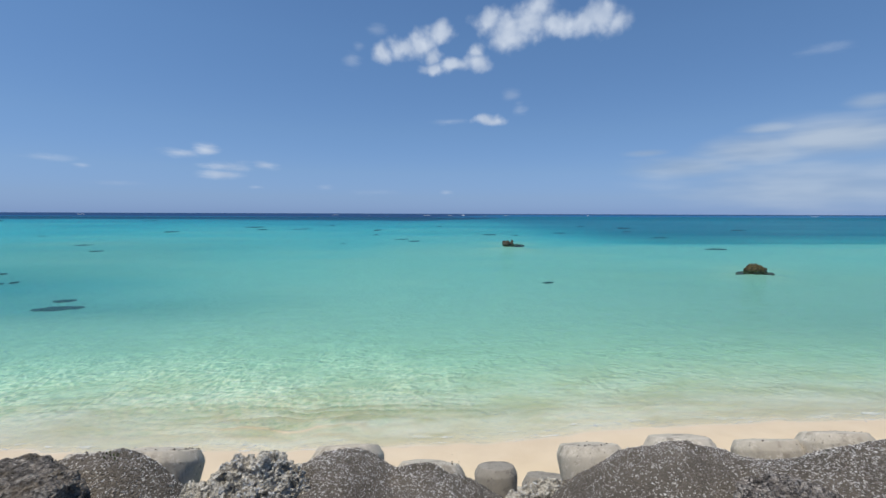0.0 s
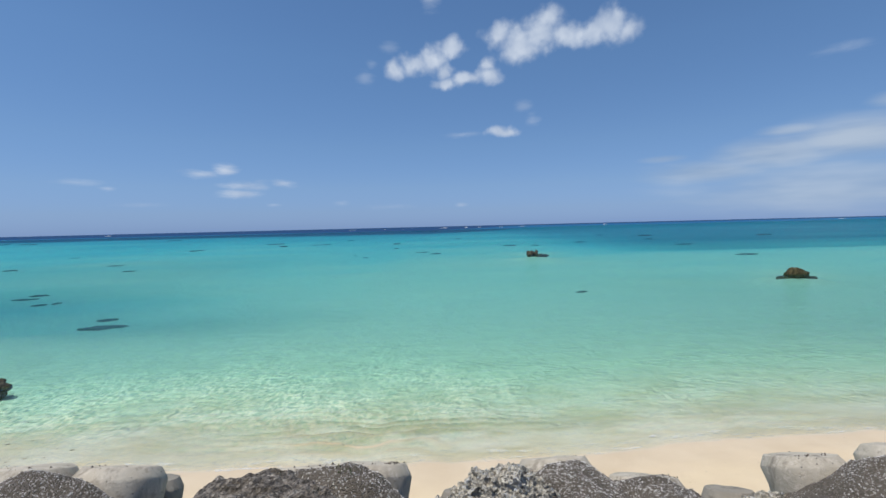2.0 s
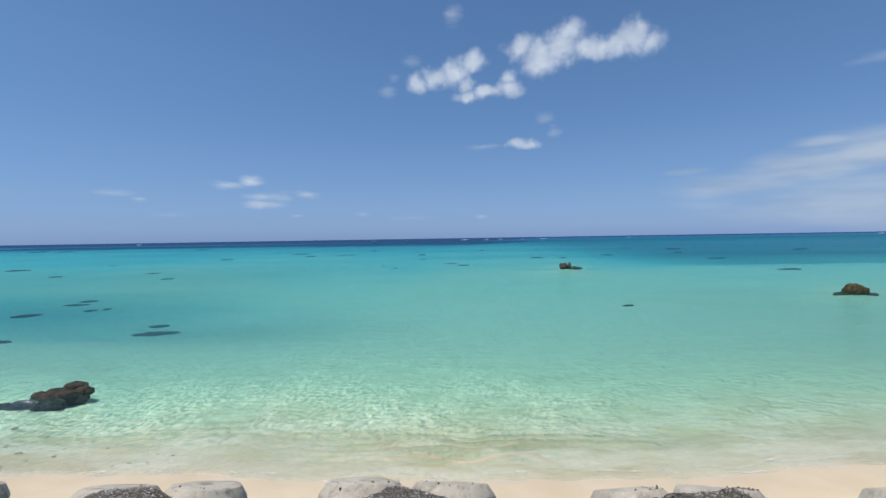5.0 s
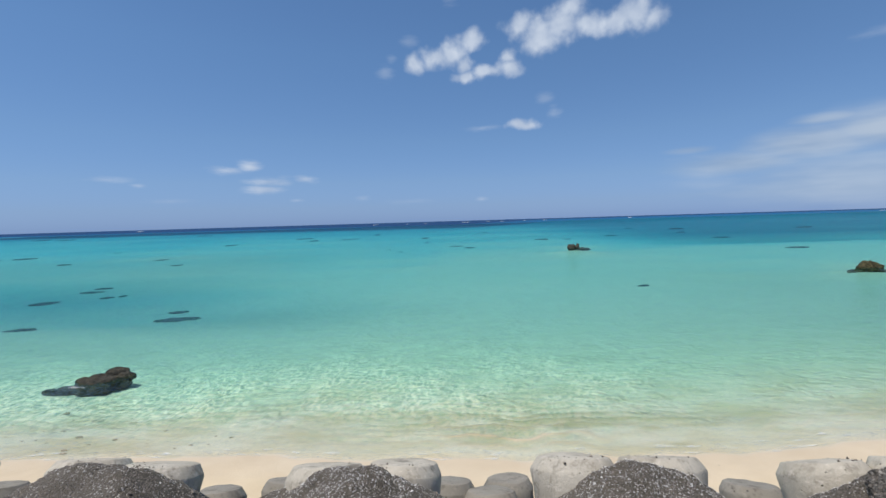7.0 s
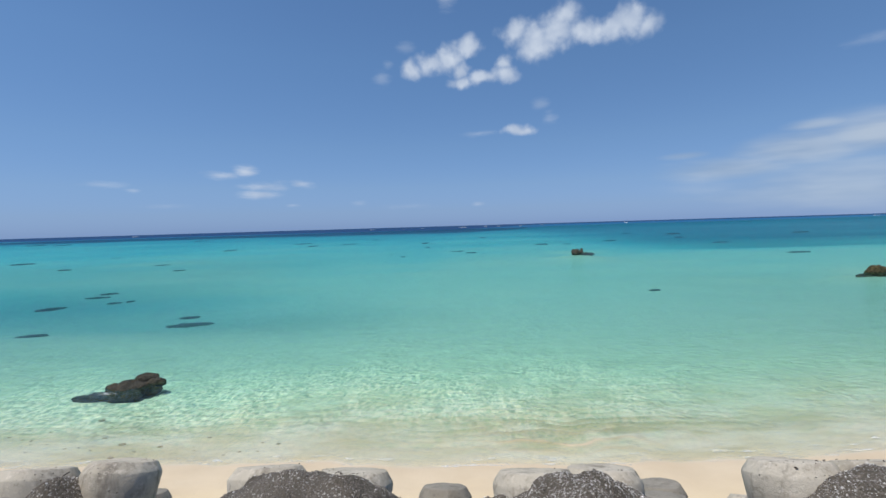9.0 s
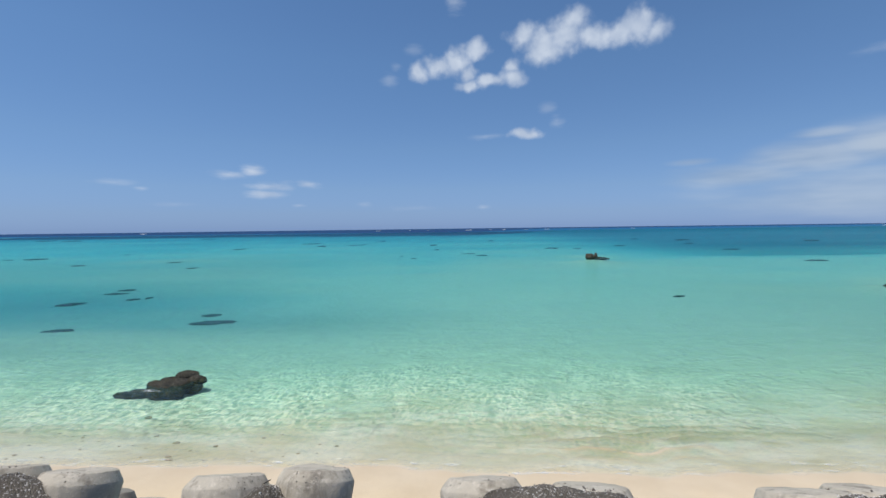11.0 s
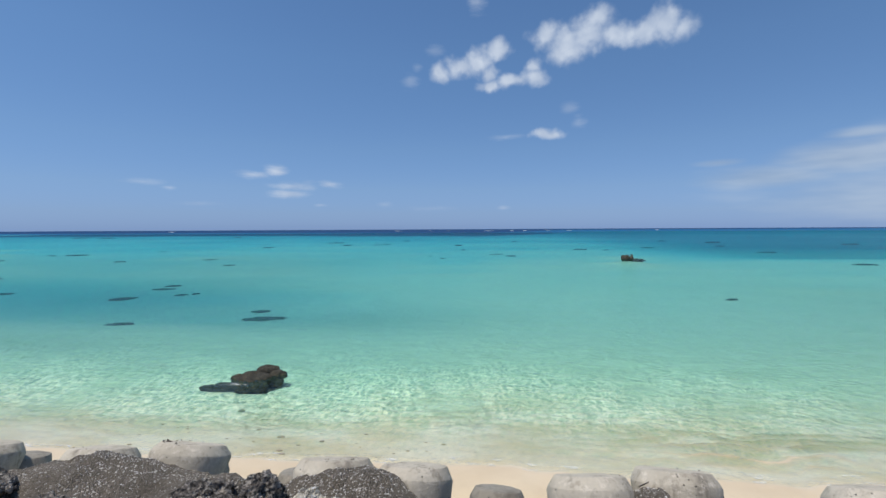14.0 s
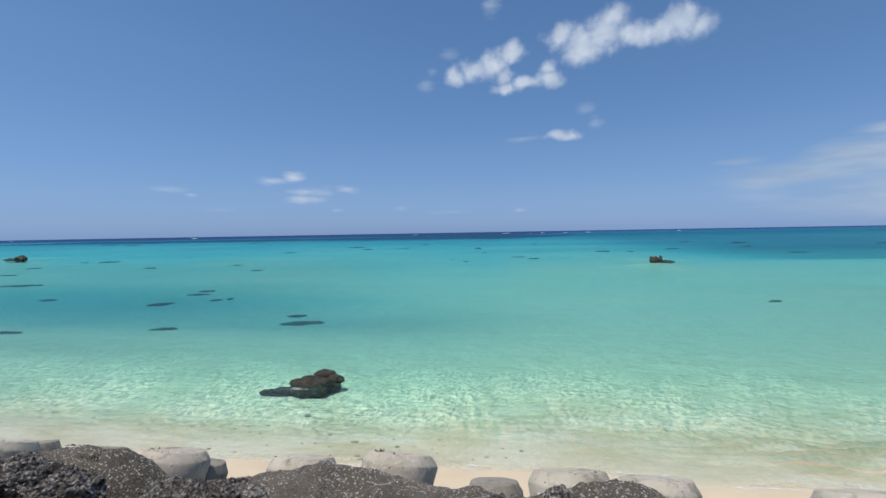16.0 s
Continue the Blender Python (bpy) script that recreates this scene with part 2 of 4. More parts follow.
HEAPS_MIDDLE = [
    (-5.71, 3.4, 5.83, 0.62, 0.78, 0.79), (-8.11, 3.46, 5.72, 0.48, 0.46, 0.32), (-10.61, 3.5, 5.73, 0.39, 0.33, 0.26), (-10.19, 3.45, 5.74, 0.3, 0.33, 0.36), (-13.14, 3.76, 5.49, 0.19, 0.15, 0.25),
    (-15.62, 3.77, 5.56, 0.8, 0.41, 0.5)]
HEAPS_END = [
    (-18.35, 3.79, 5.48, 0.56, 0.66, 0.22), (-17.0, 3.6, 5.45, 0.6, 0.6, 0.3), (-19.2, 3.4, 5.3, 0.8, 0.8, 0.3), (-20.77, 3.91, 5.48, 1.08, 0.25, 0.34),
    (-22.4, 3.6, 5.5, 0.7, 0.7, 0.35), (-24.2, 3.7, 5.35, 0.7, 0.7, 0.35), (-26.5, 3.7, 5.3, 0.8, 0.8, 0.35)]


def bank_z(x, y):
    """The gravel bank along the top of the slope, without its finest grain."""
    x, y = np.asarray(x, float), np.asarray(y, float)
    base = np.interp(y, [-1.6, 0.0, 1.0, 1.8, 2.6, 3.2, 3.8, 4.4, 5.2, 6.2], [5.9, 6.22, 6.25, 6.02, 5.62, 5.25, 4.8, 4.25, 3.4, 2.2])
    base = base + 0.12 * (fbm(x * 0.8, y * 0.8, 3, 61) - 0.5)
    z = base
    for hx, hy, top, left, right, fall in HEAPS + HEAPS_MIDDLE + HEAPS_END:
        r2 = ((x - hx) / np.where(x < hx, left, right)) ** 2 + ((y - hy) / np.where(y > hy, 0.22, 0.6)) ** 2
        heap = top - fall * (np.sqrt(1 + r2) - 1)
        gap = heap - z
        z = np.where(gap > 0.12, heap, np.where(gap < -0.12, z, z + (gap + 0.12) ** 2 / 0.48))
    return z + 0.05 * (fbm(x * 2.3, y * 2.3, 3, 71) - 0.5)


# ---- materials ----
def material(name):
    m = bpy.data.materials.new(name)
    m.use_nodes = True
    n = Nodes(m.node_tree)
    out = n.add("ShaderNodeOutputMaterial")
    return m, n, out


def surface(name, make):
    """A Principled material; make(n, coords) gives colour, roughness, height, bump strength and bump distance."""
    m, n, out = material(name)
    co = n.add("ShaderNodeNewGeometry").outputs["Position"]
    colour, rough, height, strength, distance = make(n, co)
    b = n.add("ShaderNodeBsdfPrincipled")
    n.feed(b.inputs["Base Color"], colour)
    n.feed(b.inputs["Roughness"], rough)
    if height is not None:
        bump = n.add("ShaderNodeBump")
        bump.inputs["Strength"].default_value, bump.inputs["Distance"].default_value = strength, distance
        n.link(height, bump.inputs["Height"])
        n.link(bump.outputs[0], b.inputs["Normal"])
    n.link(b.outputs[0], out.inputs[0])
    return m


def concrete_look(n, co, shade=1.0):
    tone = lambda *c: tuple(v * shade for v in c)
    broad = n.noise(co, 1.7, 4.0, 0.6)
    fine = n.noise(co, 38.0, 6.0, 0.7)
    pits = n.add("ShaderNodeTexVoronoi")
    n.link(co, pits.inputs["Vector"])
    pits.inputs["Scale"].default_value = 17.0
    hole = n.grey(pits.outputs["Distance"], 0.16, 0.05)
    hole = n.math("MULTIPLY", hole, n.grey(n.noise(co, 5.0, 2.0), 0.45, 0.55))
    col = n.ramp(broad, (0.25, tone(0.37, 0.315, 0.23)), (0.5, tone(0.565, 0.49, 0.37)), (0.75, tone(0.69, 0.61, 0.48)))
    col = n.mix(n.math("MULTIPLY", fine, 0.5), col, (0.30, 0.28, 0.25))
    stain = n.grey(n.noise(n.scaled(co, 5.0, 5.0, 0.9), 1.0, 5.0, 0.65), 0.51, 0.69)
    col = n.mix(n.math("MULTIPLY", stain, 0.7), col, (0.15, 0.125, 0.095))
    col = n.mix(hole, col, (0.10, 0.09, 0.08))
    blot = n.grey(n.noise(co, 7.0, 5.0, 0.7), 0.54, 0.66)
    col = n.mix(n.math("MULTIPLY", blot, 0.5), col, tone(0.24, 0.195, 0.145))
    chalk = n.grey(n.noise(co, 11.0, 6.0, 0.75), 0.52, 0.68)
    col = n.mix(n.math("MULTIPLY", chalk, 0.45), col, tone(0.80, 0.71, 0.59))
    height = n.math("SUBTRACT", n.math("ADD", n.math("MULTIPLY", broad, 0.4), n.math("MULTIPLY", fine, 0.5)), hole)
    return col, 0.88, height, 0.9, 0.022


def gravel_look(n, co):
    broad = n.noise(co, 1.1, 4.0, 0.6)
    cells = n.add("ShaderNodeTexVoronoi")
    n.link(co, cells.inputs["Vector"])
    cells.inputs["Scale"].default_value = 75.0
    sep = n.add("ShaderNodeSeparateColor")
    n.link(cells.outputs["Color"], sep.inputs[0])
    tone = sep.outputs[0]
    col = n.ramp(broad, (0.3, (0.10, 0.083, 0.060)), (0.55, (0.168, 0.14, 0.104)), (0.8, (0.24, 0.205, 0.155)))
    col = n.mix(n.math("MULTIPLY", n.grey(tone, 0.4, 1.0), 0.6), col, (0.28, 0.233, 0.19))
    pale = n.math("MULTIPLY", n.grey(tone, 0.89, 0.92), n.grey(n.noise(co, 2.2, 3.0), 0.36, 0.58))
    col = n.mix(n.math("MULTIPLY", pale, 0.85), col, (0.72, 0.67, 0.59))
    height = n.math("ADD", n.math("MULTIPLY", cells.outputs["Distance"], -1.0), n.math("MULTIPLY", n.noise(co, 150.0, 3.0), 0.3))
    return col, 0.93, height, 1.0, 0.03


def coral_rock_look(dark, mid, light, moss=0.0, pits=0.85):
    def make(n, co):
        broad = n.noise(co, 2.6, 6.0, 0.68)
        fine = n.noise(co, 30.0, 6.0, 0.75)
        col = n.ramp(n.math("ADD", n.math("MULTIPLY", broad, 0.45), n.math("MULTIPLY", fine, 0.55)),
                     (0.41, dark), (0.5, mid), (0.59, light))
        pit = n.grey(n.noise(co, 17.0, 6.0, 0.75), 0.47, 0.38)
        col = n.mix(n.math("MULTIPLY", pit, pits), col, (0.022, 0.018, 0.014))
        cells = n.add("ShaderNodeTexVoronoi")
        n.link(co, cells.inputs["Vector"])
        cells.inputs["Scale"].default_value = 34.0
        fleck = n.add("ShaderNodeTexVoronoi")
        n.link(n.scaled(co, 1.0, 1.0, 1.6), fleck.inputs["Vector"])
        fleck.inputs["Scale"].default_value = 48.0
        shade = n.add("ShaderNodeSeparateColor")
        n.link(fleck.outputs["Color"], shade.inputs[0])
        bright = n.math("MULTIPLY", n.grey(shade.outputs[0], 0.78, 0.84), n.grey(n.noise(co, 5.0, 3.0), 0.42, 0.6))
        col = n.mix(n.math("MULTIPLY", bright, 0.8), col, tuple(min(c * 1.35, 0.8) for c in light))
        fine = n.math("SUBTRACT", n.math("ADD", fine, cells.outputs["Distance"]), n.math("MULTIPLY", pit, 1.2))
        if moss:
            col = n.mix(n.math("MULTIPLY", n.grey(n.noise(co, 4.0, 4.0), 0.5, 0.66), moss), col, (0.15, 0.10, 0.034))
        return col, 0.92, n.math("ADD", n.math("MULTIPLY", broad, 0.6), fine), 1.0, 0.045
    return make


def ground_look(n, co):
    sep = n.add("ShaderNodeSeparateXYZ")
    n.link(co, sep.inputs[0])
    z = sep.outputs[2]
    grain = n.noise(co, 90.0, 4.0, 0.7)
    broad = n.noise(co, 0.5, 5.0, 0.6)
    dry = n.ramp(broad, (0.3, (0.67, 0.52, 0.325)), (0.7, (0.75, 0.60, 0.39)))
    wet = n.ramp(broad, (0.3, (0.645, 0.50, 0.32)), (0.7, (0.73, 0.585, 0.395)))
    bed = n.ramp(n.noise(co, 0.9, 6.0, 0.62), (0.3, (0.62, 0.59, 0.47)), (0.7, (0.74, 0.71, 0.58)))
    edge = n.math("ADD", z, n.math("MULTIPLY", n.math("SUBTRACT", n.noise(co, 1.4, 4.0), 0.5), 0.14))
    col = n.mix(n.grey(edge, 0.18, 0.30), wet, dry)
    weed = n.add("ShaderNodeAttribute")
    weed.attribute_name = "weed"
    bed = n.mix(n.grey(z, -0.75, -0.1), bed, n.mix(n.noise(co, 2.2, 5.0, 0.65), (0.56, 0.52, 0.42), (0.72, 0.68, 0.57)))
    film = n.math("MULTIPLY", n.math("MULTIPLY", n.grey(z, -0.65, -0.25), n.grey(n.noise(n.scaled(co, 0.35, 0.8, 1.0), 0.8, 4.0, 0.6), 0.42, 0.62)), 0.5)
    bed = n.mix(film, bed, (0.50, 0.44, 0.27))
    silt = n.add("ShaderNodeAttribute")
    silt.attribute_name = "silt"
    bed = n.mix(silt.outputs["Fac"], bed, (0.36, 0.32, 0.17))
    bed = n.mix(weed.outputs["Fac"], bed, (0.095, 0.205, 0.175))
    col = n.mix(n.grey(z, 0.03, -0.03), col, bed)
    col = n.mix(n.math("MULTIPLY", grain, 0.22), col, (0.40, 0.33, 0.24))
    bits = n.add("ShaderNodeTexVoronoi")
    n.link(co, bits.inputs["Vector"])
    bits.inputs["Scale"].default_value = 2.6
    bit = n.math("MULTIPLY", n.grey(bits.outputs["Distance"], 0.075, 0.045), n.grey(n.noise(co, 0.35, 2.0), 0.52, 0.6))
    col = n.mix(n.math("MULTIPLY", bit, 0.6), col, (0.16, 0.13, 0.08))
    earth = n.ramp(n.noise(co, 3.0, 6.0, 0.65), (0.3, (0.10, 0.09, 0.08)), (0.7, (0.22, 0.20, 0.175)))
    col = n.mix(n.grey(z, 0.75, 1.3), col, earth)
    rough = n.math("MULTIPLY_ADD", n.grey(edge, 0.0, 0.28), 0.42, 0.5)
    warp = n.add("ShaderNodeVectorMath", op="ADD")
    n.link(n.scaled(co, 1.0, 1.35, 0.0), warp.inputs[0])
    shift = n.add("ShaderNodeTexNoise")
    shift.inputs["Scale"].default_value = 1.1
    n.link(co, shift.inputs["Vector"])
    n.link(n.scaled(shift.outputs["Color"], 0.9, 0.9, 0.0), warp.inputs[1])
    cells = n.add("ShaderNodeTexVoronoi")
    cells.feature = "SMOOTH_F1"
    cells.inputs["Scale"].default_value = 2.1
    n.link(warp.outputs[0], cells.inputs["Vector"])
    # cell bumps on the bed; their shading stands in for caustic light
    hummock = n.math("MULTIPLY", n.math("MULTIPLY", cells.outputs["Distance"], 48.0), n.grey(z, -0.05, -0.2))
    hummock = n.math("MULTIPLY", hummock, n.math("MULTIPLY_ADD", n.grey(n.noise(co, 0.35, 3.0), 0.4, 0.65), 0.8, 0.2))
    hummock = n.math("MULTIPLY", hummock, n.math("MULTIPLY_ADD", n.grey(z, -1.3, -0.5), 0.75, 0.25))
    fine = n.math("ADD", grain, n.math("MULTIPLY", n.noise(co, 7.0, 4.0), 2.0))
    return col, rough, n.math("ADD", fine, hummock), 0.6, 0.012


def water_material():
    m, n, out = material("sea_water")
    co = n.add("ShaderNodeNewGeometry").outputs["Position"]
    attr = n.add("ShaderNodeAttribute")
    attr.attribute_name = "depth"
    depth = attr.outputs["Fac"]
    thin = n.math("MINIMUM", depth, n.math("MULTIPLY_ADD", depth, 0.12, 0.42))
    place = n.add("ShaderNodeSeparateXYZ")
    n.link(co, place.inputs[0])
    ripple = n.math("MULTIPLY", n.math("SUBTRACT", n.noise(n.scaled(co, 0.7, 1.3, 1.0), 1.5, 5.0, 0.6), 0.5), n.math("MULTIPLY", depth, n.math("MULTIPLY_ADD", n.grey(place.outputs[0], 5.0, -6.0), 0.24, 0.1)))
    # the painted caustic net of wavelets shows inshore and fades farther out
    near = n.math("MULTIPLY_ADD", n.grey(place.outputs[1], 30.0, 19.0), 0.8, n.math("MULTIPLY", n.grey(place.outputs[1], 75.0, 40.0), 0.2))
    dapple = n.math("SUBTRACT", n.noise(n.scaled(co, 1.15, 0.62, 1.0), 5.0, 5.0, 0.7), 0.5)
    ripple = n.math("ADD", ripple, n.math("MULTIPLY", n.math("MULTIPLY", dapple, near), n.math("MULTIPLY", thin, 2.0)))
    # wavelets' caustic light painted as a loose net of thinner and thicker water
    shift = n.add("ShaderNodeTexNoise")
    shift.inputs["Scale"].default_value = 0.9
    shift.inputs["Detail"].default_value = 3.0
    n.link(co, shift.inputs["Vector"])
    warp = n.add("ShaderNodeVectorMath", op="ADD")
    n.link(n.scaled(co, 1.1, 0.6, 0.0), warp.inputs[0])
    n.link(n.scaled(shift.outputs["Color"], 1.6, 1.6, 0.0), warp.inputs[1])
    caustic_net = n.add("ShaderNodeTexVoronoi")
    caustic_net.feature = "DISTANCE_TO_EDGE"
    caustic_net.inputs["Scale"].default_value = 3.0
    n.link(warp.outputs[0], caustic_net.inputs["Vector"])
    crest = n.math("SUBTRACT", n.grey(caustic_net.outputs["Distance"], 0.02, 0.2), 0.75)
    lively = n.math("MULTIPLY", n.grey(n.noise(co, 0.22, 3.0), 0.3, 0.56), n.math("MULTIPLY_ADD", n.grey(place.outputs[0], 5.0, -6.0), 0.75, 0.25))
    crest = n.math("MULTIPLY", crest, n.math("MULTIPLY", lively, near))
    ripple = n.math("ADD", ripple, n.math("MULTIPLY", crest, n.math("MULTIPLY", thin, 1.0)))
    depth = n.math("MAXIMUM", n.math("ADD", depth, ripple), n.math("MULTIPLY", depth, 0.45))
    u = n.math("DIVIDE", depth, n.math("ADD", depth, 3.0))
    tint = n.ramp(u, *WATER_TINT)
    # bright and dark caustic light, painted as a gain on the tint
    caustic_gain = n.math("MULTIPLY", n.math("MULTIPLY", crest, n.grey(attr.outputs["Fac"], 0.05, 0.4)), -0.31)
    caustic_gain = n.math("ADD", n.math("ADD", caustic_gain, 0.985), n.math("MULTIPLY", dapple, n.math("MULTIPLY", n.math("MULTIPLY", lively, near), -0.34)))
    caustic_tint = n.add("ShaderNodeVectorMath", op="SCALE")
    n.link(tint, caustic_tint.inputs[0])
    n.link(caustic_gain, caustic_tint.inputs["Scale"])
    tint = caustic_tint.outputs[0]
    swell = n.noise(n.scaled(co, 0.55, 1.6, 1.0), 0.9, 3.0, 0.5)
    chop = n.noise(n.scaled(co, 1.0, 0.9, 1.0), 4.5, 5.0, 0.6)
    bump = n.add("ShaderNodeBump")
    bump.inputs["Strength"].default_value, bump.inputs["Distance"].default_value = 1.0, 0.11
    fleck = n.noise(n.scaled(co, 1.0, 0.8, 1.0), 12.0, 3.0, 0.6)
    height = n.math("ADD", swell, n.math("MULTIPLY", chop, 0.55))
    n.link(n.math("ADD", height, n.math("MULTIPLY", fleck, 0.2)), bump.inputs["Height"])
    # the ruffled open water mirrors less of the sky than the slick inshore
    mirror = n.math("MULTIPLY_ADD", n.grey(place.outputs[1], 60.0, 16.0), 0.42, n.math("MULTIPLY_ADD", n.grey(place.outputs[1], 700.0, 300.0), 0.12, 0.16))
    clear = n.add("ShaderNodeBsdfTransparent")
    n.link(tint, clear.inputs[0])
    gloss = n.add("ShaderNodeBsdfGlossy")
    gloss.inputs["Roughness"].default_value = 0.07
    n.link(bump.outputs[0], gloss.inputs["Normal"])
    fres = n.add("ShaderNodeFresnel")
    fres.inputs["IOR"].default_value = 1.33
    n.link(bump.outputs[0], fres.inputs["Normal"])
    mix = n.add("ShaderNodeMixShader")
    n.link(n.math("MULTIPLY", fres.outputs[0], mirror, clamp=True), mix.inputs[0])
    n.link(clear.outputs[0], mix.inputs[1])
    n.link(gloss.outputs[0], mix.inputs[2])
    n.link(mix.outputs[0], out.inputs[0])
    return m


# light kept on one pass through the water, over depth / (depth + 3 m)
WATER_TINT = [
    (0.0, (0.97, 0.99, 0.97)), (0.035, (0.87, 0.96, 0.92)), (0.08, (0.765, 0.945, 0.875)), (0.15, (0.615, 0.877, 0.81)), (0.26, (0.525, 0.832, 0.808)), (0.36, (0.43, 0.80, 0.82)),
    (0.46, (0.26, 0.745, 0.845)), (0.56, (0.12, 0.635, 0.785)), (0.70, (0.05, 0.42, 0.60)), (0.86, (0.05, 0.22, 0.40)), (0.95, (0.05, 0.17, 0.33))]


def foam_material():
    m, n, out = material("foam")
    co = n.add("ShaderNodeNewGeometry").outputs["Position"]
    b = n.add("ShaderNodeBsdfDiffuse")
    b.inputs["Color"].default_value = (0.82, 0.82, 0.80, 1)
    clear = n.add("ShaderNodeBsdfTransparent")
    cells = n.add("ShaderNodeTexVoronoi")
    cells.feature = "DISTANCE_TO_EDGE"
    n.link(co, cells.inputs["Vector"])
    cells.inputs["Scale"].default_value = 7.0
    lace = n.grey(cells.outputs["Distance"], 0.12, 0.02)
    patch = n.grey(n.noise(n.scaled(co, 0.5, 1.6, 1.0), 2.6, 6.0, 0.7), 0.45, 0.68)
    mix = n.add("ShaderNodeMixShader")
    n.link(n.math("MULTIPLY", n.math("MAXIMUM", n.math("MULTIPLY", lace, 0.45), n.math("MULTIPLY", n.grey(patch, 0.3, 1.0), 0.5)), patch), mix.inputs[0])
    n.link(clear.outputs[0], mix.inputs[1])
    n.link(b.outputs[0], mix.inputs[2])
    n.link(mix.outputs[0], out.inputs[0])
    return m


def plain_look(a, b, scale, rough):
    return lambda n, co: (n.ramp(n.noise(co, scale, 5.0, 0.65), (0.3, a), (0.7, b)), rough, n.noise(co, scale * 3, 4.0), 0.4, 0.01)


CONCRETE = surface("weathered_concrete", concrete_look)
ROCK_BROWN = surface("brown_mossy_coral_rock", coral_rock_look((0.10, 0.085, 0.066), (0.25, 0.21, 0.168), (0.5, 0.44, 0.36), moss=0.35, pits=0.55))
# for the course below: the same concrete with its main tones halved
CONCRETE_BROWN = surface("dark_brown_concrete", lambda n, co: concrete_look(n, co, 0.5))
GRAVEL = surface("dark_coral_gravel", gravel_look)
ROCK_DARK = surface("dark_coral_rock", coral_rock_look((0.06, 0.05, 0.042), (0.21, 0.18, 0.152), (0.55, 0.49, 0.42)))
ROCK_PALE = surface("pale_coral_rock", coral_rock_look((0.44, 0.38, 0.29), (0.76, 0.69, 0.56), (0.88, 0.82, 0.70), pits=0.6))
ROCK_OLIVE = surface("olive_sea_rock", coral_rock_look((0.02, 0.018, 0.008), (0.07, 0.057, 0.024), (0.27, 0.21, 0.085), 0.4))
ROCK_SEA = surface("weedy_sea_rock", coral_rock_look((0.02, 0.021, 0.017), (0.06, 0.055, 0.04), (0.15, 0.13, 0.085), 0.4))
ROCK_SUNK = surface("sunken_reef_rock", coral_rock_look((0.035, 0.065, 0.058), (0.08, 0.13, 0.115), (0.16, 0.22, 0.19)))
GROUND = surface("coral_sand", ground_look)
SHELL = surface("bleached_coral_chips", plain_look((0.64, 0.59, 0.52), (0.88, 0.84, 0.78), 60.0, 0.8))
PEBBLE = surface("grey_chippings", plain_look((0.15, 0.124, 0.1), (0.38, 0.325, 0.27), 40.0, 0.9))
BED_STONE = surface("brown_bed_stone", plain_look((0.22, 0.19, 0.135), (0.42, 0.36, 0.26), 20.0, 0.9))
PEBBLE_DARK = surface("dark_crumbs", plain_look((0.07, 0.058, 0.046), (0.2, 0.165, 0.13), 40.0, 0.9))
WEED = surface("dry_green_weed", plain_look((0.06, 0.075, 0.025), (0.13, 0.14, 0.05), 30.0, 0.8))
BREAKER = surface("breaking_wave_white", plain_look((0.75, 0.77, 0.78), (0.85, 0.86, 0.86), 0.3, 0.7))
WATER = water_material()
FOAM = foam_material()


# ---- large structure ----
def mesh_object(name, verts, faces, mat, parent=None, shade=True):
    me = bpy.data.meshes.new(name)
    me.from_pydata(verts, [], faces)
    if shade:
        me.polygons.foreach_set("use_smooth", [True] * len(me.polygons))
    me.materials.append(mat)
    me.update()
    ob = new(name, me)
    if parent:
        ob.parent = parent
    return ob


def part(name, bm, mat, parent, label=""):
    me = bpy.data.meshes.new(name)
    bm.normal_update()
    bm.to_mesh(me)
    bm.free()
    me.polygons.foreach_set("use_smooth", [True] * len(me.polygons))
    me.materials.append(mat)
    ob = new(name, me)
    if parent:
        ob.parent = parent
    return tagged(ob, label)


def steps(fine0, fine1, step, reach, growth):
    """Even steps between two values, growing outwards to the reach on both sides."""
    inner = list(np.arange(fine0, fine1 + 1e-6, step))
    up, s = [inner[-1]], step
    while up[-1] < reach:
        s *= growth
        up.append(up[-1] + s)
    down, s = [inner[0]], step
    while down[-1] > -reach:
        s *= growth
        down.append(down[-1] - s)
    return np.array(down[:0:-1] + inner + up[1:])


def sheet(name, xs, ys, height, mat, depth=False, weed=False):
    gx, gy = np.meshgrid(xs, ys)
    gz = height(gx, gy)
    nx, ny = len(xs), len(ys)
    index = np.arange(nx * ny).reshape(ny, nx)
    faces = np.stack([index[:-1, :-1], index[:-1, 1:], index[1:, 1:], index[1:, :-1]], -1).reshape(-1, 4)
    verts = np.stack([gx, gy, gz], -1).reshape(-1, 3)
    ob = mesh_object(name, verts.tolist(), faces.tolist(), mat)
    if depth:
        layer = ob.data.attributes.new("depth", "FLOAT", "POINT")
        over_bed = np.where(gy > shore(gx), np.maximum(-ground_z(gx, gy), 0), 0)
        layer.data.foreach_set("value", over_bed.reshape(-1).astype(np.float32))
    if weed:
        layer = ob.data.attributes.new("weed", "FLOAT", "POINT")
        layer.data.foreach_set("value", weed_cover(gx, gy).reshape(-1).astype(np.float32))
        layer = ob.data.attributes.new("silt", "FLOAT", "POINT")
        layer.data.foreach_set("value", silt_cover(gx, gy).reshape(-1).astype(np.float32))
    return ob


ys = steps(6.0, 26.0, 0.09, 4900, 1.06)
xs = steps(-36.0, 24.0, 0.22, 4900, 1.09)
tagged(sheet("ground", xs, ys, ground_z, GROUND, weed=True), "pale coral sand beach sloping into a shallow sea bed", "ground", kind="structure")


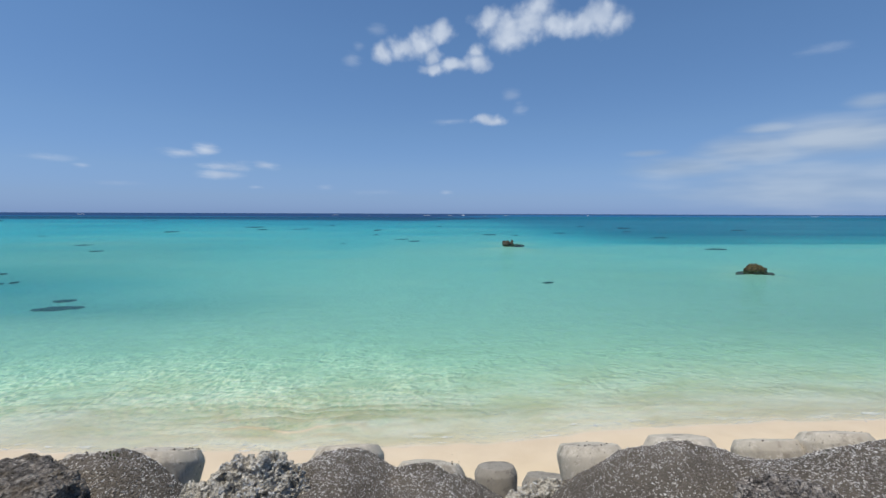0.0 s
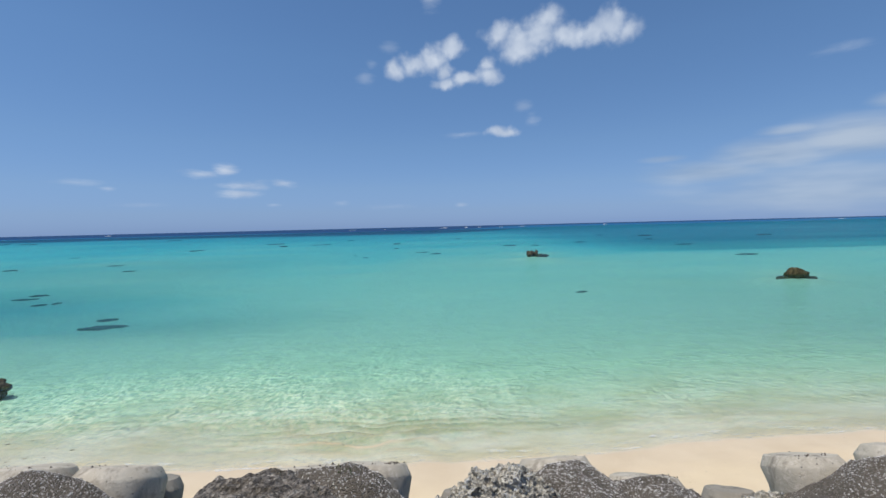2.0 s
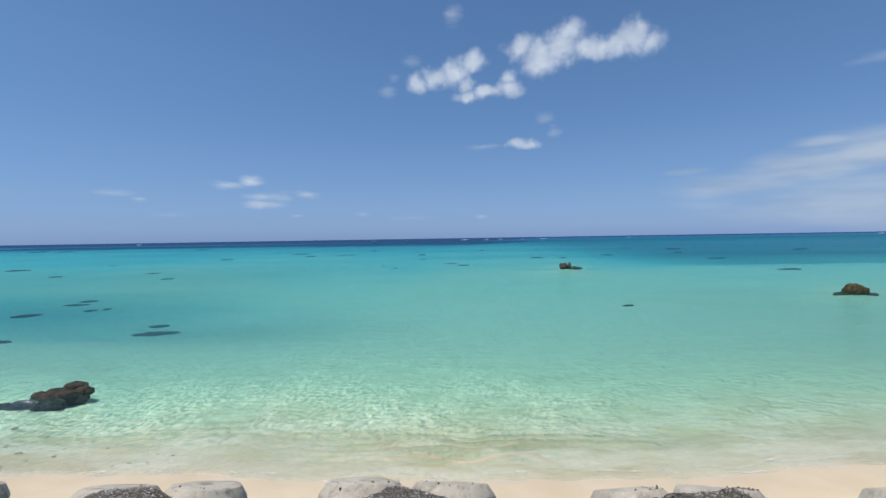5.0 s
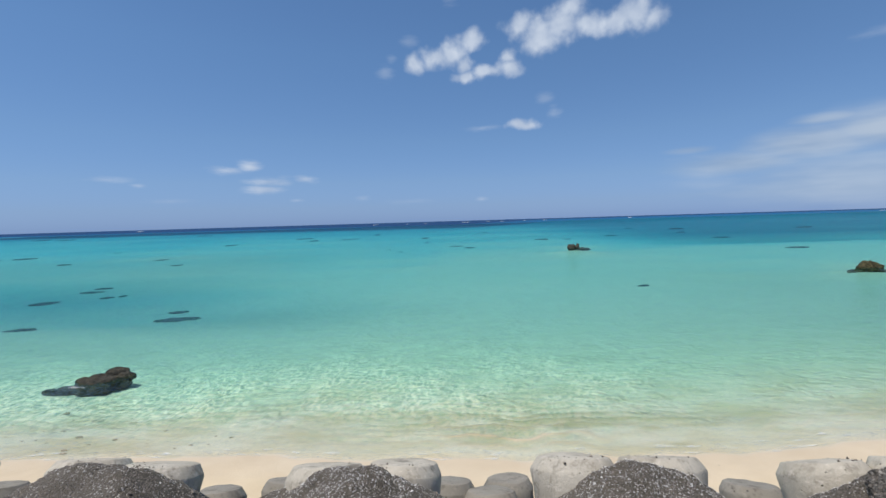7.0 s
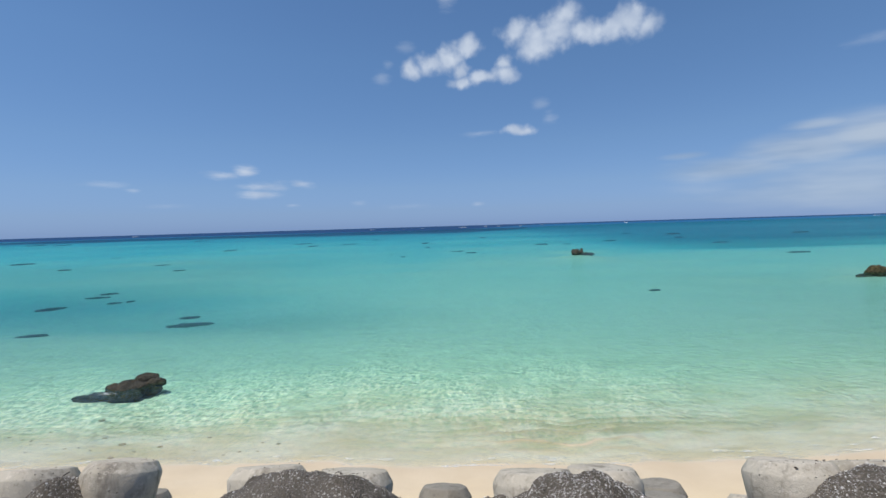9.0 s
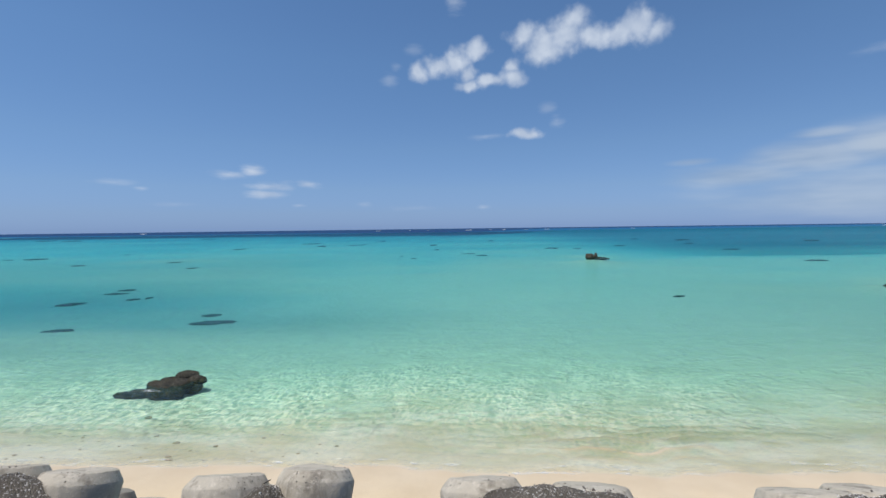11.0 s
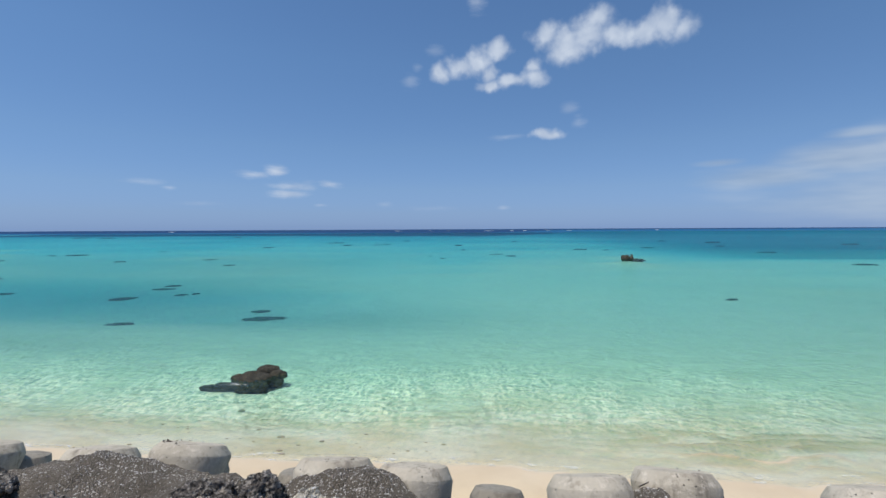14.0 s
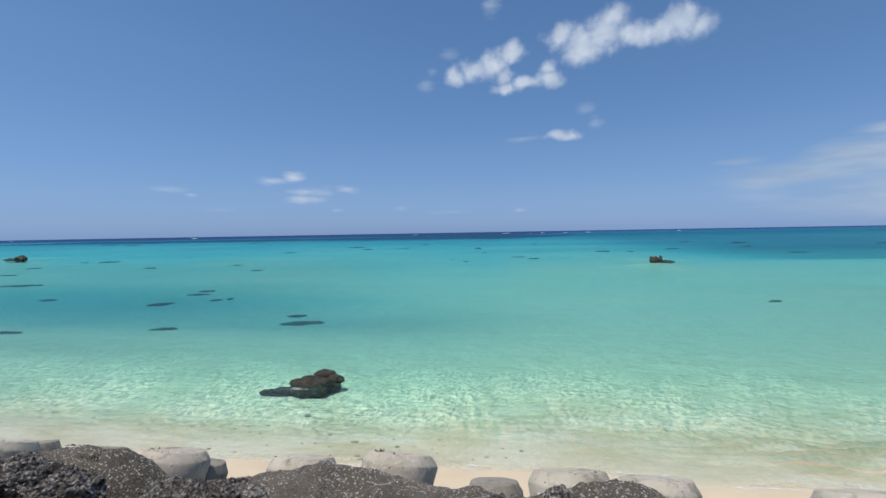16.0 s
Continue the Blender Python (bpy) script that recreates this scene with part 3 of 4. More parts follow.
def water_z(x, y):
    d = y - shore(x)
    calm = 1 / (1 + np.maximum(d, 0) / 45)
    wash = 0.012 * np.sin(d * 2.6 + 5 * fbm(x * 0.16, y * 0.16, 2, 81)) * smooth(0, 3, d)
    chop = 0.05 * (fbm(x * 0.8, y * 1.7, 3, 91) - 0.5) * smooth(-0.5, 3, d)
    return (wash + chop) * calm


ys = np.array([13.2 + 0.11 * k for k in range(100)])
s, tail = 0.11, [ys[-1]]
while tail[-1] < 4900:
    s *= 1.035
    tail.append(tail[-1] + s)
ys = np.concatenate([ys, tail[1:]])
xs = steps(-40.0, 26.0, 0.2, 4900, 1.07)
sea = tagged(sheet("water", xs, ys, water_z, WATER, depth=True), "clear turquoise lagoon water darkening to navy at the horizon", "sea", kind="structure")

xs, ys = np.arange(-29.0, 12.01, 0.045), np.concatenate([np.arange(-1.6, 1.6, 0.12), np.arange(1.6, 6.2, 0.045)])


def bank_surface(x, y):
    return bank_z(x, y) + 0.05 * (fbm(x * 9, y * 9, 3, 101) - 0.5) + 0.09 * (fbm(x * 3.7, y * 3.7, 3, 103) - 0.5) + 0.03 * smooth(0.6, 0.8, vnoise(x * 6.5, y * 6.5, 107)) + 0.014 * (vnoise(x * 33, y * 33, 111) - 0.5)


tagged(sheet("gravel_bank", xs, ys, bank_surface, GRAVEL), "dark grey gravel bank heaped into humps with bleached coral chips", "gravel bank", kind="structure")


# ---- concrete blocks of the sea defence ----
def lathe(bm, profile, place, seed, segments=32, wear=0.022):
    """A turned body along z; profile: radius, height pairs from the top down."""
    rings, starts = [], set()
    for r, z in profile:
        if z is None:
            # a crease: the next strip starts on a ring of its own
            r, z = last
            starts.add(len(rings))
        last = (r, z)
        ring = []
        for k in range(segments):
            a = 2 * math.pi * k / segments
            p = Vector((math.cos(a) * r, math.sin(a) * r, z))
            q = noise.noise(p * 2.2 + Vector((seed * 3.7, 0, seed))) * wear * 1.6 + noise.noise(p * 9 + Vector((0, seed, 0))) * wear * 0.5
            p = p + Vector((math.cos(a), math.sin(a), 0.6)) * q
            ring.append(bm.verts.new(place @ p))
        rings.append(ring)
    for i, (a, b) in enumerate(zip(rings, rings[1:])):
        if i + 1 in starts:
            continue
        for k in range(segments):
            bm.faces.new((a[k], b[k], b[(k + 1) % segments], a[(k + 1) % segments]))
    bm.faces.new(rings[0])
    bm.faces.new(rings[-1][::-1])


def leg_profile(r, length):
    crease = (0, None)
    edge = [(r * 0.10, 0.006), (r * 0.5, 0.004), (r * 0.78, 0.0), (r * 0.815, -0.005), crease, (r * 0.84, -0.016), (r * 0.955, -0.082), (r * 0.975, -0.098), crease, (r * 0.995, -0.125)]
    return edge + [(r * (1 - 0.25 * k / 6), -0.125 - (length - 0.125) * k / 6) for k in range(1, 7)]


LEG_TOPS = []


def armour_block(left, right, y, top, seed, turn=0.0, radius=0.0, lean=-27.0, single=False, group="concrete blocks along the bank", label="", mat=CONCRETE):
    """A cast block with two stout legs up and two down, its legs' outer sides at left and right."""
    rng = random.Random(seed)
    half = (right - left) / 2
    base = new("armour_block")
    base.empty_display_size = 0.2
    base.matrix_world = pose((left + right) / 2, y, top - 1.23, 0, 0, turn)
    bm = bmesh.new()
    lathe(bm, [(0.18, 0), (0.36, -0.04), (0.45, -0.16), (0.47, -0.4), (0.47, -2 * half + 0.2), (0.45, -2 * half + 0.06), (0.34, -2 * half - 0.04), (0.18, -2 * half - 0.06)],
          pose(half - 0.02, 0, 0.22, 0, 90, 0), seed, 20)
    part("body", bm, mat, base)
    for side in (0,) if single else (-1, 1):
        r = (radius or half * 0.5) * rng.uniform(0.97, 1.01)
        bm = bmesh.new()
        place = pose(side * (half - r), 0.0, 1.24 + rng.uniform(-0.02, 0.01), lean + rng.uniform(-2.5, 2.5), side * rng.uniform(2, 6), 0)
        lathe(bm, leg_profile(r, 1.05), place, seed + side)
        LEG_TOPS.append((base.matrix_world @ place, r))
        part("leg", bm, mat, base)
        bm = bmesh.new()
        lathe(bm, leg_profile(r, 0.95), pose(side * (half - 0.45), rng.choice((-1, 1)) * 0.55, -0.55, 180 + rng.uniform(-35, 35), 0, 0), seed + 5 + side, 20)
        part("leg", bm, mat, base)
    return tagged(base, label or "pale weathered concrete armour block half buried in gravel", "armour block", group)


def paired_block(first, second, seed, r=0.39):
    """A block half buried in the bank: its two upper legs stand where their tops' x, y, z say, over a stout body."""
    a, b = Vector(first), Vector(second)
    rng = random.Random(seed)
    base = new("armour_block")
    base.empty_display_size = 0.2
    mid = (a + b) / 2 - Vector((0, 0.35, 1.23))
    base.matrix_world = Matrix.Translation(mid)
    half = (b.x - a.x) / 2 + 0.3
    bm = bmesh.new()
    lathe(bm, [(0.18, 0), (0.34, -0.04), (0.42, -0.16), (0.44, -0.4), (0.44, -2 * half + 0.2), (0.42, -2 * half + 0.06), (0.32, -2 * half - 0.04), (0.18, -2 * half - 0.06)],
          pose(half, 0, 0.12, 0, 90, 0), seed, 20)
    part("body", bm, CONCRETE, base)
    for side, top in ((-1, a), (1, b)):
        bm = bmesh.new()
        place = Matrix.Translation(top - mid) @ pose(0, 0, 0, -25 + rng.uniform(-3, 3), side * rng.uniform(0, 3), 0)
        lathe(bm, leg_profile(r * rng.uniform(0.99, 1.03), 1.05), place, seed + side, 36)
        LEG_TOPS.append((base.matrix_world @ place, r))
        part("leg", bm, CONCRETE, base)
        bm = bmesh.new()
        lathe(bm, leg_profile(0.36, 0.95), pose(side * (half - 0.4), rng.choice((-1, 1)) * 0.4, -0.5, 180 + rng.uniform(-35, 35), 0, 0), seed + 5 + side, 20)
        part("leg", bm, CONCRETE, base)
    return tagged(base, "pale weathered concrete armour block half buried in gravel", "armour block", "concrete blocks along the bank")


# the tops of the upper legs, in pairs
ROW_TOP = [
    (5.95, 4.65, 5.4, 6.8, 4.75, 5.36), (4.02, 4.9, 5.14, 4.66, 4.68, 5.35), (1.66, 4.54, 5.29, 2.71, 4.55, 5.38),
    (-1.08, 4.29, 5.43, -0.18, 4.22, 5.27), (-3.66, 4.2, 5.42, -2.92, 4.04, 5.54), (-6.11, 3.84, 5.66, -5.32, 3.92, 5.61),
    (-8.44, 3.82, 5.57, -7.73, 4.05, 5.47), (-11.16, 4.21, 5.39, -10.18, 3.95, 5.49), (-13.64, 4.06, 5.44, -12.83, 4.26, 5.42),
    (-16.06, 4.13, 5.43, -15.28, 4.17, 5.39), (-18.92, 4.46, 5.23, -17.78, 4.42, 5.36), (-21.74, 4.62, 5.11, -20.64, 4.6, 5.14),
    (-24.1, 4.72, 5.05, -23.26, 4.71, 5.07), (-26.6, 4.75, 5.05, -25.8, 4.75, 5.05)]
for k, (xa, ya, za, xb, yb, zb) in enumerate(ROW_TOP):
    paired_block((xa, ya, za), (xb, yb, zb), 10 + k)
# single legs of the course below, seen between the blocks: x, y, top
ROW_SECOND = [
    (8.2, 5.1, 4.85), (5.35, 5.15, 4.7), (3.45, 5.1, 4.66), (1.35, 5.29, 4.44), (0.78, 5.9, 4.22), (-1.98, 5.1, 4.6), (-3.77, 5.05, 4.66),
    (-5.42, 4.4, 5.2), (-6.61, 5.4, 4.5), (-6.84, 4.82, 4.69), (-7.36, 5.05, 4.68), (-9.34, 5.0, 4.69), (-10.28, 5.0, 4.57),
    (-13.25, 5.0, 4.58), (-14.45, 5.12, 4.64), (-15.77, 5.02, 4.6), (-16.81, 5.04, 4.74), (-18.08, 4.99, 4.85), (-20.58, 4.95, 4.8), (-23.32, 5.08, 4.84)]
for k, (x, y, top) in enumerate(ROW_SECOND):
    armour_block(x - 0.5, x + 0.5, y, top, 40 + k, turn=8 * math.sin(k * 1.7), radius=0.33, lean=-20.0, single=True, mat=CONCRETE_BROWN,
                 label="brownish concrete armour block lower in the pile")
for row, (y, top) in enumerate(((6.45, 3.45), (7.9, 2.15), (9.2, 1.15))):
    for k in range(14):
        x = 8.2 - 2.5 * k + 1.2 * (row % 2)
        armour_block(x - 0.75, x + 0.75, y + 0.15 * math.sin(k * 1.3 + row), top + 0.1 * math.sin(k * 2.7 + row), 60 + 20 * row + k,
                     turn=25 * math.sin(k * 2.2 + row), radius=0.36, label="grey concrete armour block on the sea slope")


# ---- rocks ----
def crag(bm, centre, size, seed, rough=0.35, fine=0.12, level=4, flat=0.0):
    """A broken coral rock: a ball pushed out and in by ridged noise at several sizes."""
    made = bmesh.ops.create_icosphere(bm, subdivisions=level, radius=1.0)
    shift = Vector((seed * 5.31, seed * 2.17, seed * 7.77))
    big = max(size)
    for v in made["verts"]:
        p = v.co.copy()
        q = Vector((p.x * size[0], p.y * size[1], p.z * size[2]))
        push = rough * (noise.fractal(q * (1.6 / big) + shift, 0.9, 2.0, 4))
        ridge = 1 - abs(noise.noise(q * (4.0 / big) + shift)) * 2
        push += fine * ridge + fine * 0.7 * noise.fractal(q * (9.0 / big) + shift, 0.8, 2.1, 3)
        scale = 1 + push
        z = p.z * scale
        if flat and z > flat:
            z = flat + (z - flat) * 0.35
        v.co = Vector((centre[0] + p.x * scale * size[0], centre[1] + p.y * scale * size[1], centre[2] + z * size[2]))


def rock(name, lumps, mat, label, category="rock", group="", seed=0, level=4, rough=0.35, fine=0.12, flat=0.0):
    bm = bmesh.new()
    for k, (c, s) in enumerate(lumps):
        crag(bm, c, s, seed + k, rough, fine, min(level, 4), flat)
    if len(lumps) == 1 and level < 5:
        return tagged(part(name, bm, mat, None), label, category, group)
    # weld the lumps into one skin, then break it up finely
    draft = part("draft", bm, mat, None)
    span = max(max(s) for c, s in lumps)
    weld = draft.modifiers.new("weld", "REMESH")
    weld.mode, weld.voxel_size = "VOXEL", span / (62 if level >= 5 else 16)
    bpy.context.view_layer.update()
    me = bpy.data.meshes.new_from_object(draft.evaluated_get(bpy.context.evaluated_depsgraph_get()))
    bpy.data.objects.remove(draft)
    me.name = name
    shift = Vector((seed * 1.7, seed * 0.9, seed * 2.3))
    moves = []
    for v in me.vertices:
        q = v.co / span
        near = noise.voronoi(q * 3.2 + shift)[0][0]
        small = noise.voronoi(q * 8.5 + shift)[0][0]
        push = 1.5 * (near - 0.5) + 0.7 * (small - 0.5) - 0.8 * abs(noise.noise(q * 4.5 + shift)) + 0.7 * noise.fractal(q * 6 + shift, 0.7, 2.1, 5) + 0.35 * (noise.voronoi(q * 19 + shift)[0][0] - 0.5)
        moves.append(v.co + v.normal * push * span * fine * 0.9)
    for v, p in zip(me.vertices, moves):
        v.co = p
    me.polygons.foreach_set("use_smooth", [level < 5] * len(me.polygons))
    me.materials.clear()
    me.materials.append(mat)
    return tagged(new(name, me), label, category, group)


rock("coral_rock", [((-3.6, 2.95, 5.7), (0.5, 0.42, 0.31)), ((-3.28, 2.92, 5.67), (0.3, 0.34, 0.31)), ((-3.95, 2.92, 5.5), (0.35, 0.33, 0.22))], ROCK_BROWN,
     "dark brown-grey pitted coral boulder on the gravel bank", seed=3, level=5, rough=0.16, fine=0.06, flat=0.62)
rock("coral_rock", [((-1.72, 3.3, 5.54), (0.33, 0.3, 0.28)), ((-2.05, 3.2, 5.46), (0.26, 0.26, 0.18)), ((-1.46, 3.25, 5.54), (0.19, 0.25, 0.22))], ROCK_PALE,
     "pale grey jagged coral rock sitting on gravel", seed=11, level=5, rough=0.4, fine=0.13)
rock("coral_rock", [((-16.68, 3.0, 5.6), (0.24, 0.2, 0.2)), ((-16.26, 3.05, 5.64), (0.16, 0.17, 0.21)), ((-16.45, 2.95, 5.55), (0.3, 0.18, 0.16))], ROCK_DARK,
     "dark broken coral rock split by a cleft", seed=17, level=5, rough=0.3, fine=0.09)
rock("coral_rock", [((-18.1, 2.85, 5.46), (0.38, 0.3, 0.16)), ((-17.65, 2.8, 5.47), (0.24, 0.24, 0.13))], ROCK_DARK,
     "dark low craggy coral rock among gravel", seed=23, level=5, rough=0.34, fine=0.1)
rock("coral_rock", [((-15.72, 2.75, 5.7), (0.3, 0.22, 0.17))], ROCK_PALE,
     "pale craggy coral rock low on the gravel bank", seed=29, level=5, rough=0.3, fine=0.1)
rock("coral_rock", [((-19.5, 3.35, 5.4), (0.42, 0.2, 0.11)), ((-19.05, 3.3, 5.43), (0.3, 0.2, 0.13))], ROCK_DARK,
     "grey shelf of coral rock showing through gravel", seed=31, level=5, rough=0.34, fine=0.1)
rock("coral_rock", [((-21.3, 3.3, 5.45), (0.5, 0.3, 0.18)), ((-20.7, 3.25, 5.42), (0.3, 0.25, 0.16))], ROCK_DARK,
     "brown-grey crumbling coral rock on the bank", seed=37, level=5, rough=0.36, fine=0.1)
rock("coral_rock", [((2.75, 2.95, 5.66), (0.42, 0.25, 0.13))], ROCK_DARK,
     "low dark rock with green weed beside it", seed=41, level=5, rough=0.34, fine=0.09)

rock("coral_rock", [((1.12, 4.2, 4.82), (0.27, 0.2, 0.22)), ((0.8, 4.15, 4.74), (0.2, 0.18, 0.18))], ROCK_PALE,
     "small pale coral rubble wedged between concrete blocks", seed=71, level=5, rough=0.3, fine=0.1)

# rocks standing out of the sea
rock("sea_rock", [((-26.85, 21.00, -0.34), (0.95, 0.45, 0.36)), ((-27.2, 21.35, -0.17), (0.8, 0.5, 0.27)), ((-27.75, 21.50, -0.08), (0.36, 0.28, 0.22)), ((-26.55, 22.4, 0.12), (0.6, 0.4, 0.26)), ((-25.95, 22.20, -0.06), (0.5, 0.36, 0.24)), ((-26.45, 21.65, -0.14), (0.65, 0.6, 0.28)), ((-27.1, 21.90, -0.04), (0.62, 0.45, 0.22)),
                  ((-28.2, 21.05, -0.42), (0.6, 0.2, 0.28)), ((-28.85, 20.90, -0.5), (0.7, 0.12, 0.26)), ((-26.4, 21.95, -0.36), (0.85, 0.6, 0.34))],
     ROCK_SEA, "brown weedy rock awash in shallow clear water", "sea rock", seed=45, level=5, rough=0.14, fine=0.03)
rock("sea_rock", [((45.85, 62.0, -0.15), (1.2, 1.0, 0.98)), ((46.7, 61.9, -0.25), (0.7, 0.7, 0.72)), ((45.1, 62.1, -0.28), (0.65, 0.65, 0.7)), ((46.9, 61.9, -0.62), (1.7, 0.8, 0.36)), ((44.3, 62.1, -0.64), (1.0, 0.7, 0.36))],
     ROCK_OLIVE, "rounded olive-brown rock rising from the lagoon", "sea rock", seed=47, level=5, rough=0.15, fine=0.075)
rock("sea_rock", [((18.6, 113.6, -0.1), (1.15, 1.0, 0.85)), ((19.85, 113.8, 0.05), (0.38, 0.5, 1.15)), ((17.75, 113.6, 0.0), (0.4, 0.5, 0.95)), ((20.4, 113.8, -0.46), (2.6, 1.4, 0.34))],
     ROCK_SEA, "flat-topped brown rock with a knob far out in the lagoon", "sea rock", seed=53, level=4, rough=0.18, fine=0.1)
rock("sea_rock", [((-207.5, 148.0, 0.1), (2.0, 1.6, 1.2)), ((-210.5, 148.0, -0.3), (4.2, 1.6, 0.45))],
     ROCK_SEA, "small dark rock far out on the lagoon", "sea rock", seed=59, level=4, rough=0.2, fine=0.1)

# reef heads just under the surface: x, y, width, depth across
SUNK_NEAR = [
    (-33.0, 36.45, 4.6, 2.3), (-35.1, 39.7, 2.0, 1.4), (-45.1, 33.3, 2.2, 1.6), (-55.9, 45.9, 3.0, 2.4), (-57.2, 53.7, 3.4, 1.6),
    (-58.3, 56.9, 2.3, 1.5), (-51.2, 49.1, 1.6, 1.1), (-50.0, 50.0, 0.8, 1.0), (12.5, 50.4, 1.4, 1.0), 
    (-97.1, 63.0, 7.2, 3.6), (-74.1, 48.2, 2.6, 1.4), (-58.2, 30.9, 3.6, 1.3), (63.0, 99.0, 6.4, 4.5), (-87.0, 107.5, 3.6, 4.0)]
SUNK_MIDDLE = [
    (-71.5, 91.0, 2.4, 3.0), (-11.8, 133.2, 5.0, 5.0), (-7.9, 125.0, 3.6, 4.0), (-30.7, 124.5, 0.9, 2.6), (-25.9, 115.2, 1.5, 3.0),
    (19.2, 164.2, 6.0, 7.0), (27.8, 161.0, 3.8, 6.0), (-23.5, 160.2, 2.3, 6.0), (-143.8, 125.6, 6.0, 7.0), (-149.5, 121.5, 5.0, 4.0),
    (-105.8, 99.7, 2.8, 3.2), (-130.7, 145.0, 1.8, 5.0), (73.2, 145.5, 8.6, 7.0), (-142.1, 100.9, 3.6, 4.2), (-124.3, 81.2, 4.2, 2.4)]
SUNK_FAR = [
    (-101.3, 241.0, 11.4, 16.0), (-83.4, 206.8, 3.8, 9.0), (50.8, 185.0, 8.0, 10.0), (-27.7, 196.5, 3.8, 10.0), (1.5, 259.5, 4.2, 15.0),
    (-72.3, 220.5, 6.4, 13.0), (-66.1, 215.8, 5.0, 13.0), (101.1, 238.8, 12.0, 16.0), (82.8, 193.6, 6.8, 11.0), (146.9, 213.8, 12.5, 13.0),
    (-110.3, 182.1, 4.7, 10.0), (86.4, 266.6, 8.3, 20.0), (-67.5, 273.5, 4.0, 16.0), (-428.0, 405.0, 12.0, 36.0), (-273.3, 423.5, 9.0, 40.0), (-384.0, 387.0, 8.0, 34.0)]
for k, (x, y, w, d) in enumerate(SUNK_NEAR + SUNK_MIDDLE + SUNK_FAR):
    near = k < len(SUNK_NEAR)
    # seen through the surface, each lies a little farther out on the same line of sight
    pivot = -12 if x < -40 else -8 if x < 0 else -4
    over = 1.0
    for _ in range(4):
        over = 1 + max(float(water_depth(np.array(pivot + (x - pivot) * over), np.array(y * over))) - 0.12, 0) / 7.9
    x, y = pivot + (x - pivot) * over, y * over
    bed = float(ground_z(np.array(x), np.array(y)))
    if near:
        d *= 1.35
    tall = 0.17 if near else 0.1 + 0.0008 * y
    lumps = [((x, y, bed), (w * 0.38, d * 0.36, tall)), ((x + 0.3 * w, y + 0.14 * d, bed - 0.02), (w * 0.25, d * 0.26, tall)),
             ((x - 0.32 * w, y - 0.12 * d, bed - 0.02), (w * 0.26, d * 0.22, tall * 0.8))]
    rock("reef_head", lumps, ROCK_SUNK, "dark reef rock lying just under the water", "reef rock", "sunken reef rocks in the lagoon",
         seed=100 + 3 * k, level=4 if near else 3, rough=0.3, fine=0.04)


# ---- foam, chips, weeds ----
def ribbon_foam(name, line, label):
    """A flat lace of foam: rows of (x, y, z, half width)."""
    verts, faces = [], []
    for k, (x, y, z, w) in enumerate(line):
        verts += [(x, y - w, z), (x, y, z + 0.012), (x, y + w, z)]
        if k:
            a = 3 * (k - 1)
            faces += [(a, a + 3, a + 4, a + 1), (a + 1, a + 4, a + 5, a + 2)]
    return tagged(mesh_object(name, verts, faces, FOAM), label, "foam", kind="stuff")


def shore_line(x0, x1, off, width, seed):
    line = []
    for x in np.arange(x0, x1, 0.08):
        y = float(shore(x)) + off + 0.25 * (float(vnoise(x * 0.8, seed, 7)) - 0.5) + 0.1 * (float(vnoise(x * 3.1, seed, 8)) - 0.5)
        w = width * (0.2 + 0.9 * float(vnoise(x * 1.1, seed, 9)) ** 2)
        z = max(float(ground_z(x, y)), float(water_z(np.array(x), np.array(y)))) + 0.02
        line.append((x, y, z, w))
    return line


ribbon_foam("foam", shore_line(-34, 24, 0.05, 0.2, 3.3), "thin white foam along the waterline")
ribbon_foam("foam", shore_line(-30, -2, 0.3, 0.2, 5.9), "thin broken line of foam on wet sand")
ribbon_foam("foam", shore_line(-1, 22, 0.45, 0.3, 8.7), "broken white foam of a small wave on the beach")
ring = []
for k in range(60):
    a = k / 59
    ring.append((-29.6 + 3.1 * a, 20.5 - 0.25 * a + 0.1 * math.sin(a * 9), 0.035, 0.13 + 0.07 * math.sin(a * 11)))
ribbon_foam("foam", ring, "white foam washing round a weedy rock")


def breaker(x, y, w, h, seed):
    bm = bmesh.new()
    for k in range(5):
        u = (k - 2) / 2
        crag(bm, (x + u * w * 0.4, y, 0.0), (w * 0.16, 5.0, h * (1 - 0.45 * abs(u))), seed + k, 0.4, 0.2, 2)
    tagged(part("breaking_wave", bm, BREAKER, None), "white breaking wave on the distant reef edge", "wave", "breakers on the reef", kind="stuff")


for k, (a, w, h) in enumerate([(-12.6, 38, 1.7), (-8.5, 12, 1.4), (-6.2, 12, 1.3), (-1.0, 50, 1.8), (1.9, 26, 1.5), (3.6, 22, 1.9), (6.4, 20, 1.3), (-38.2, 40, 2.2), (-53.0, 30, 1.5), (19.0, 22, 1.6), (41.0, 40, 1.6), (9.0, 30, 1.4)]):
    breaker(1450 * math.tan(radians(a)), 1450, 0.5 * w, 0.42 * h, 300 + 7 * k)


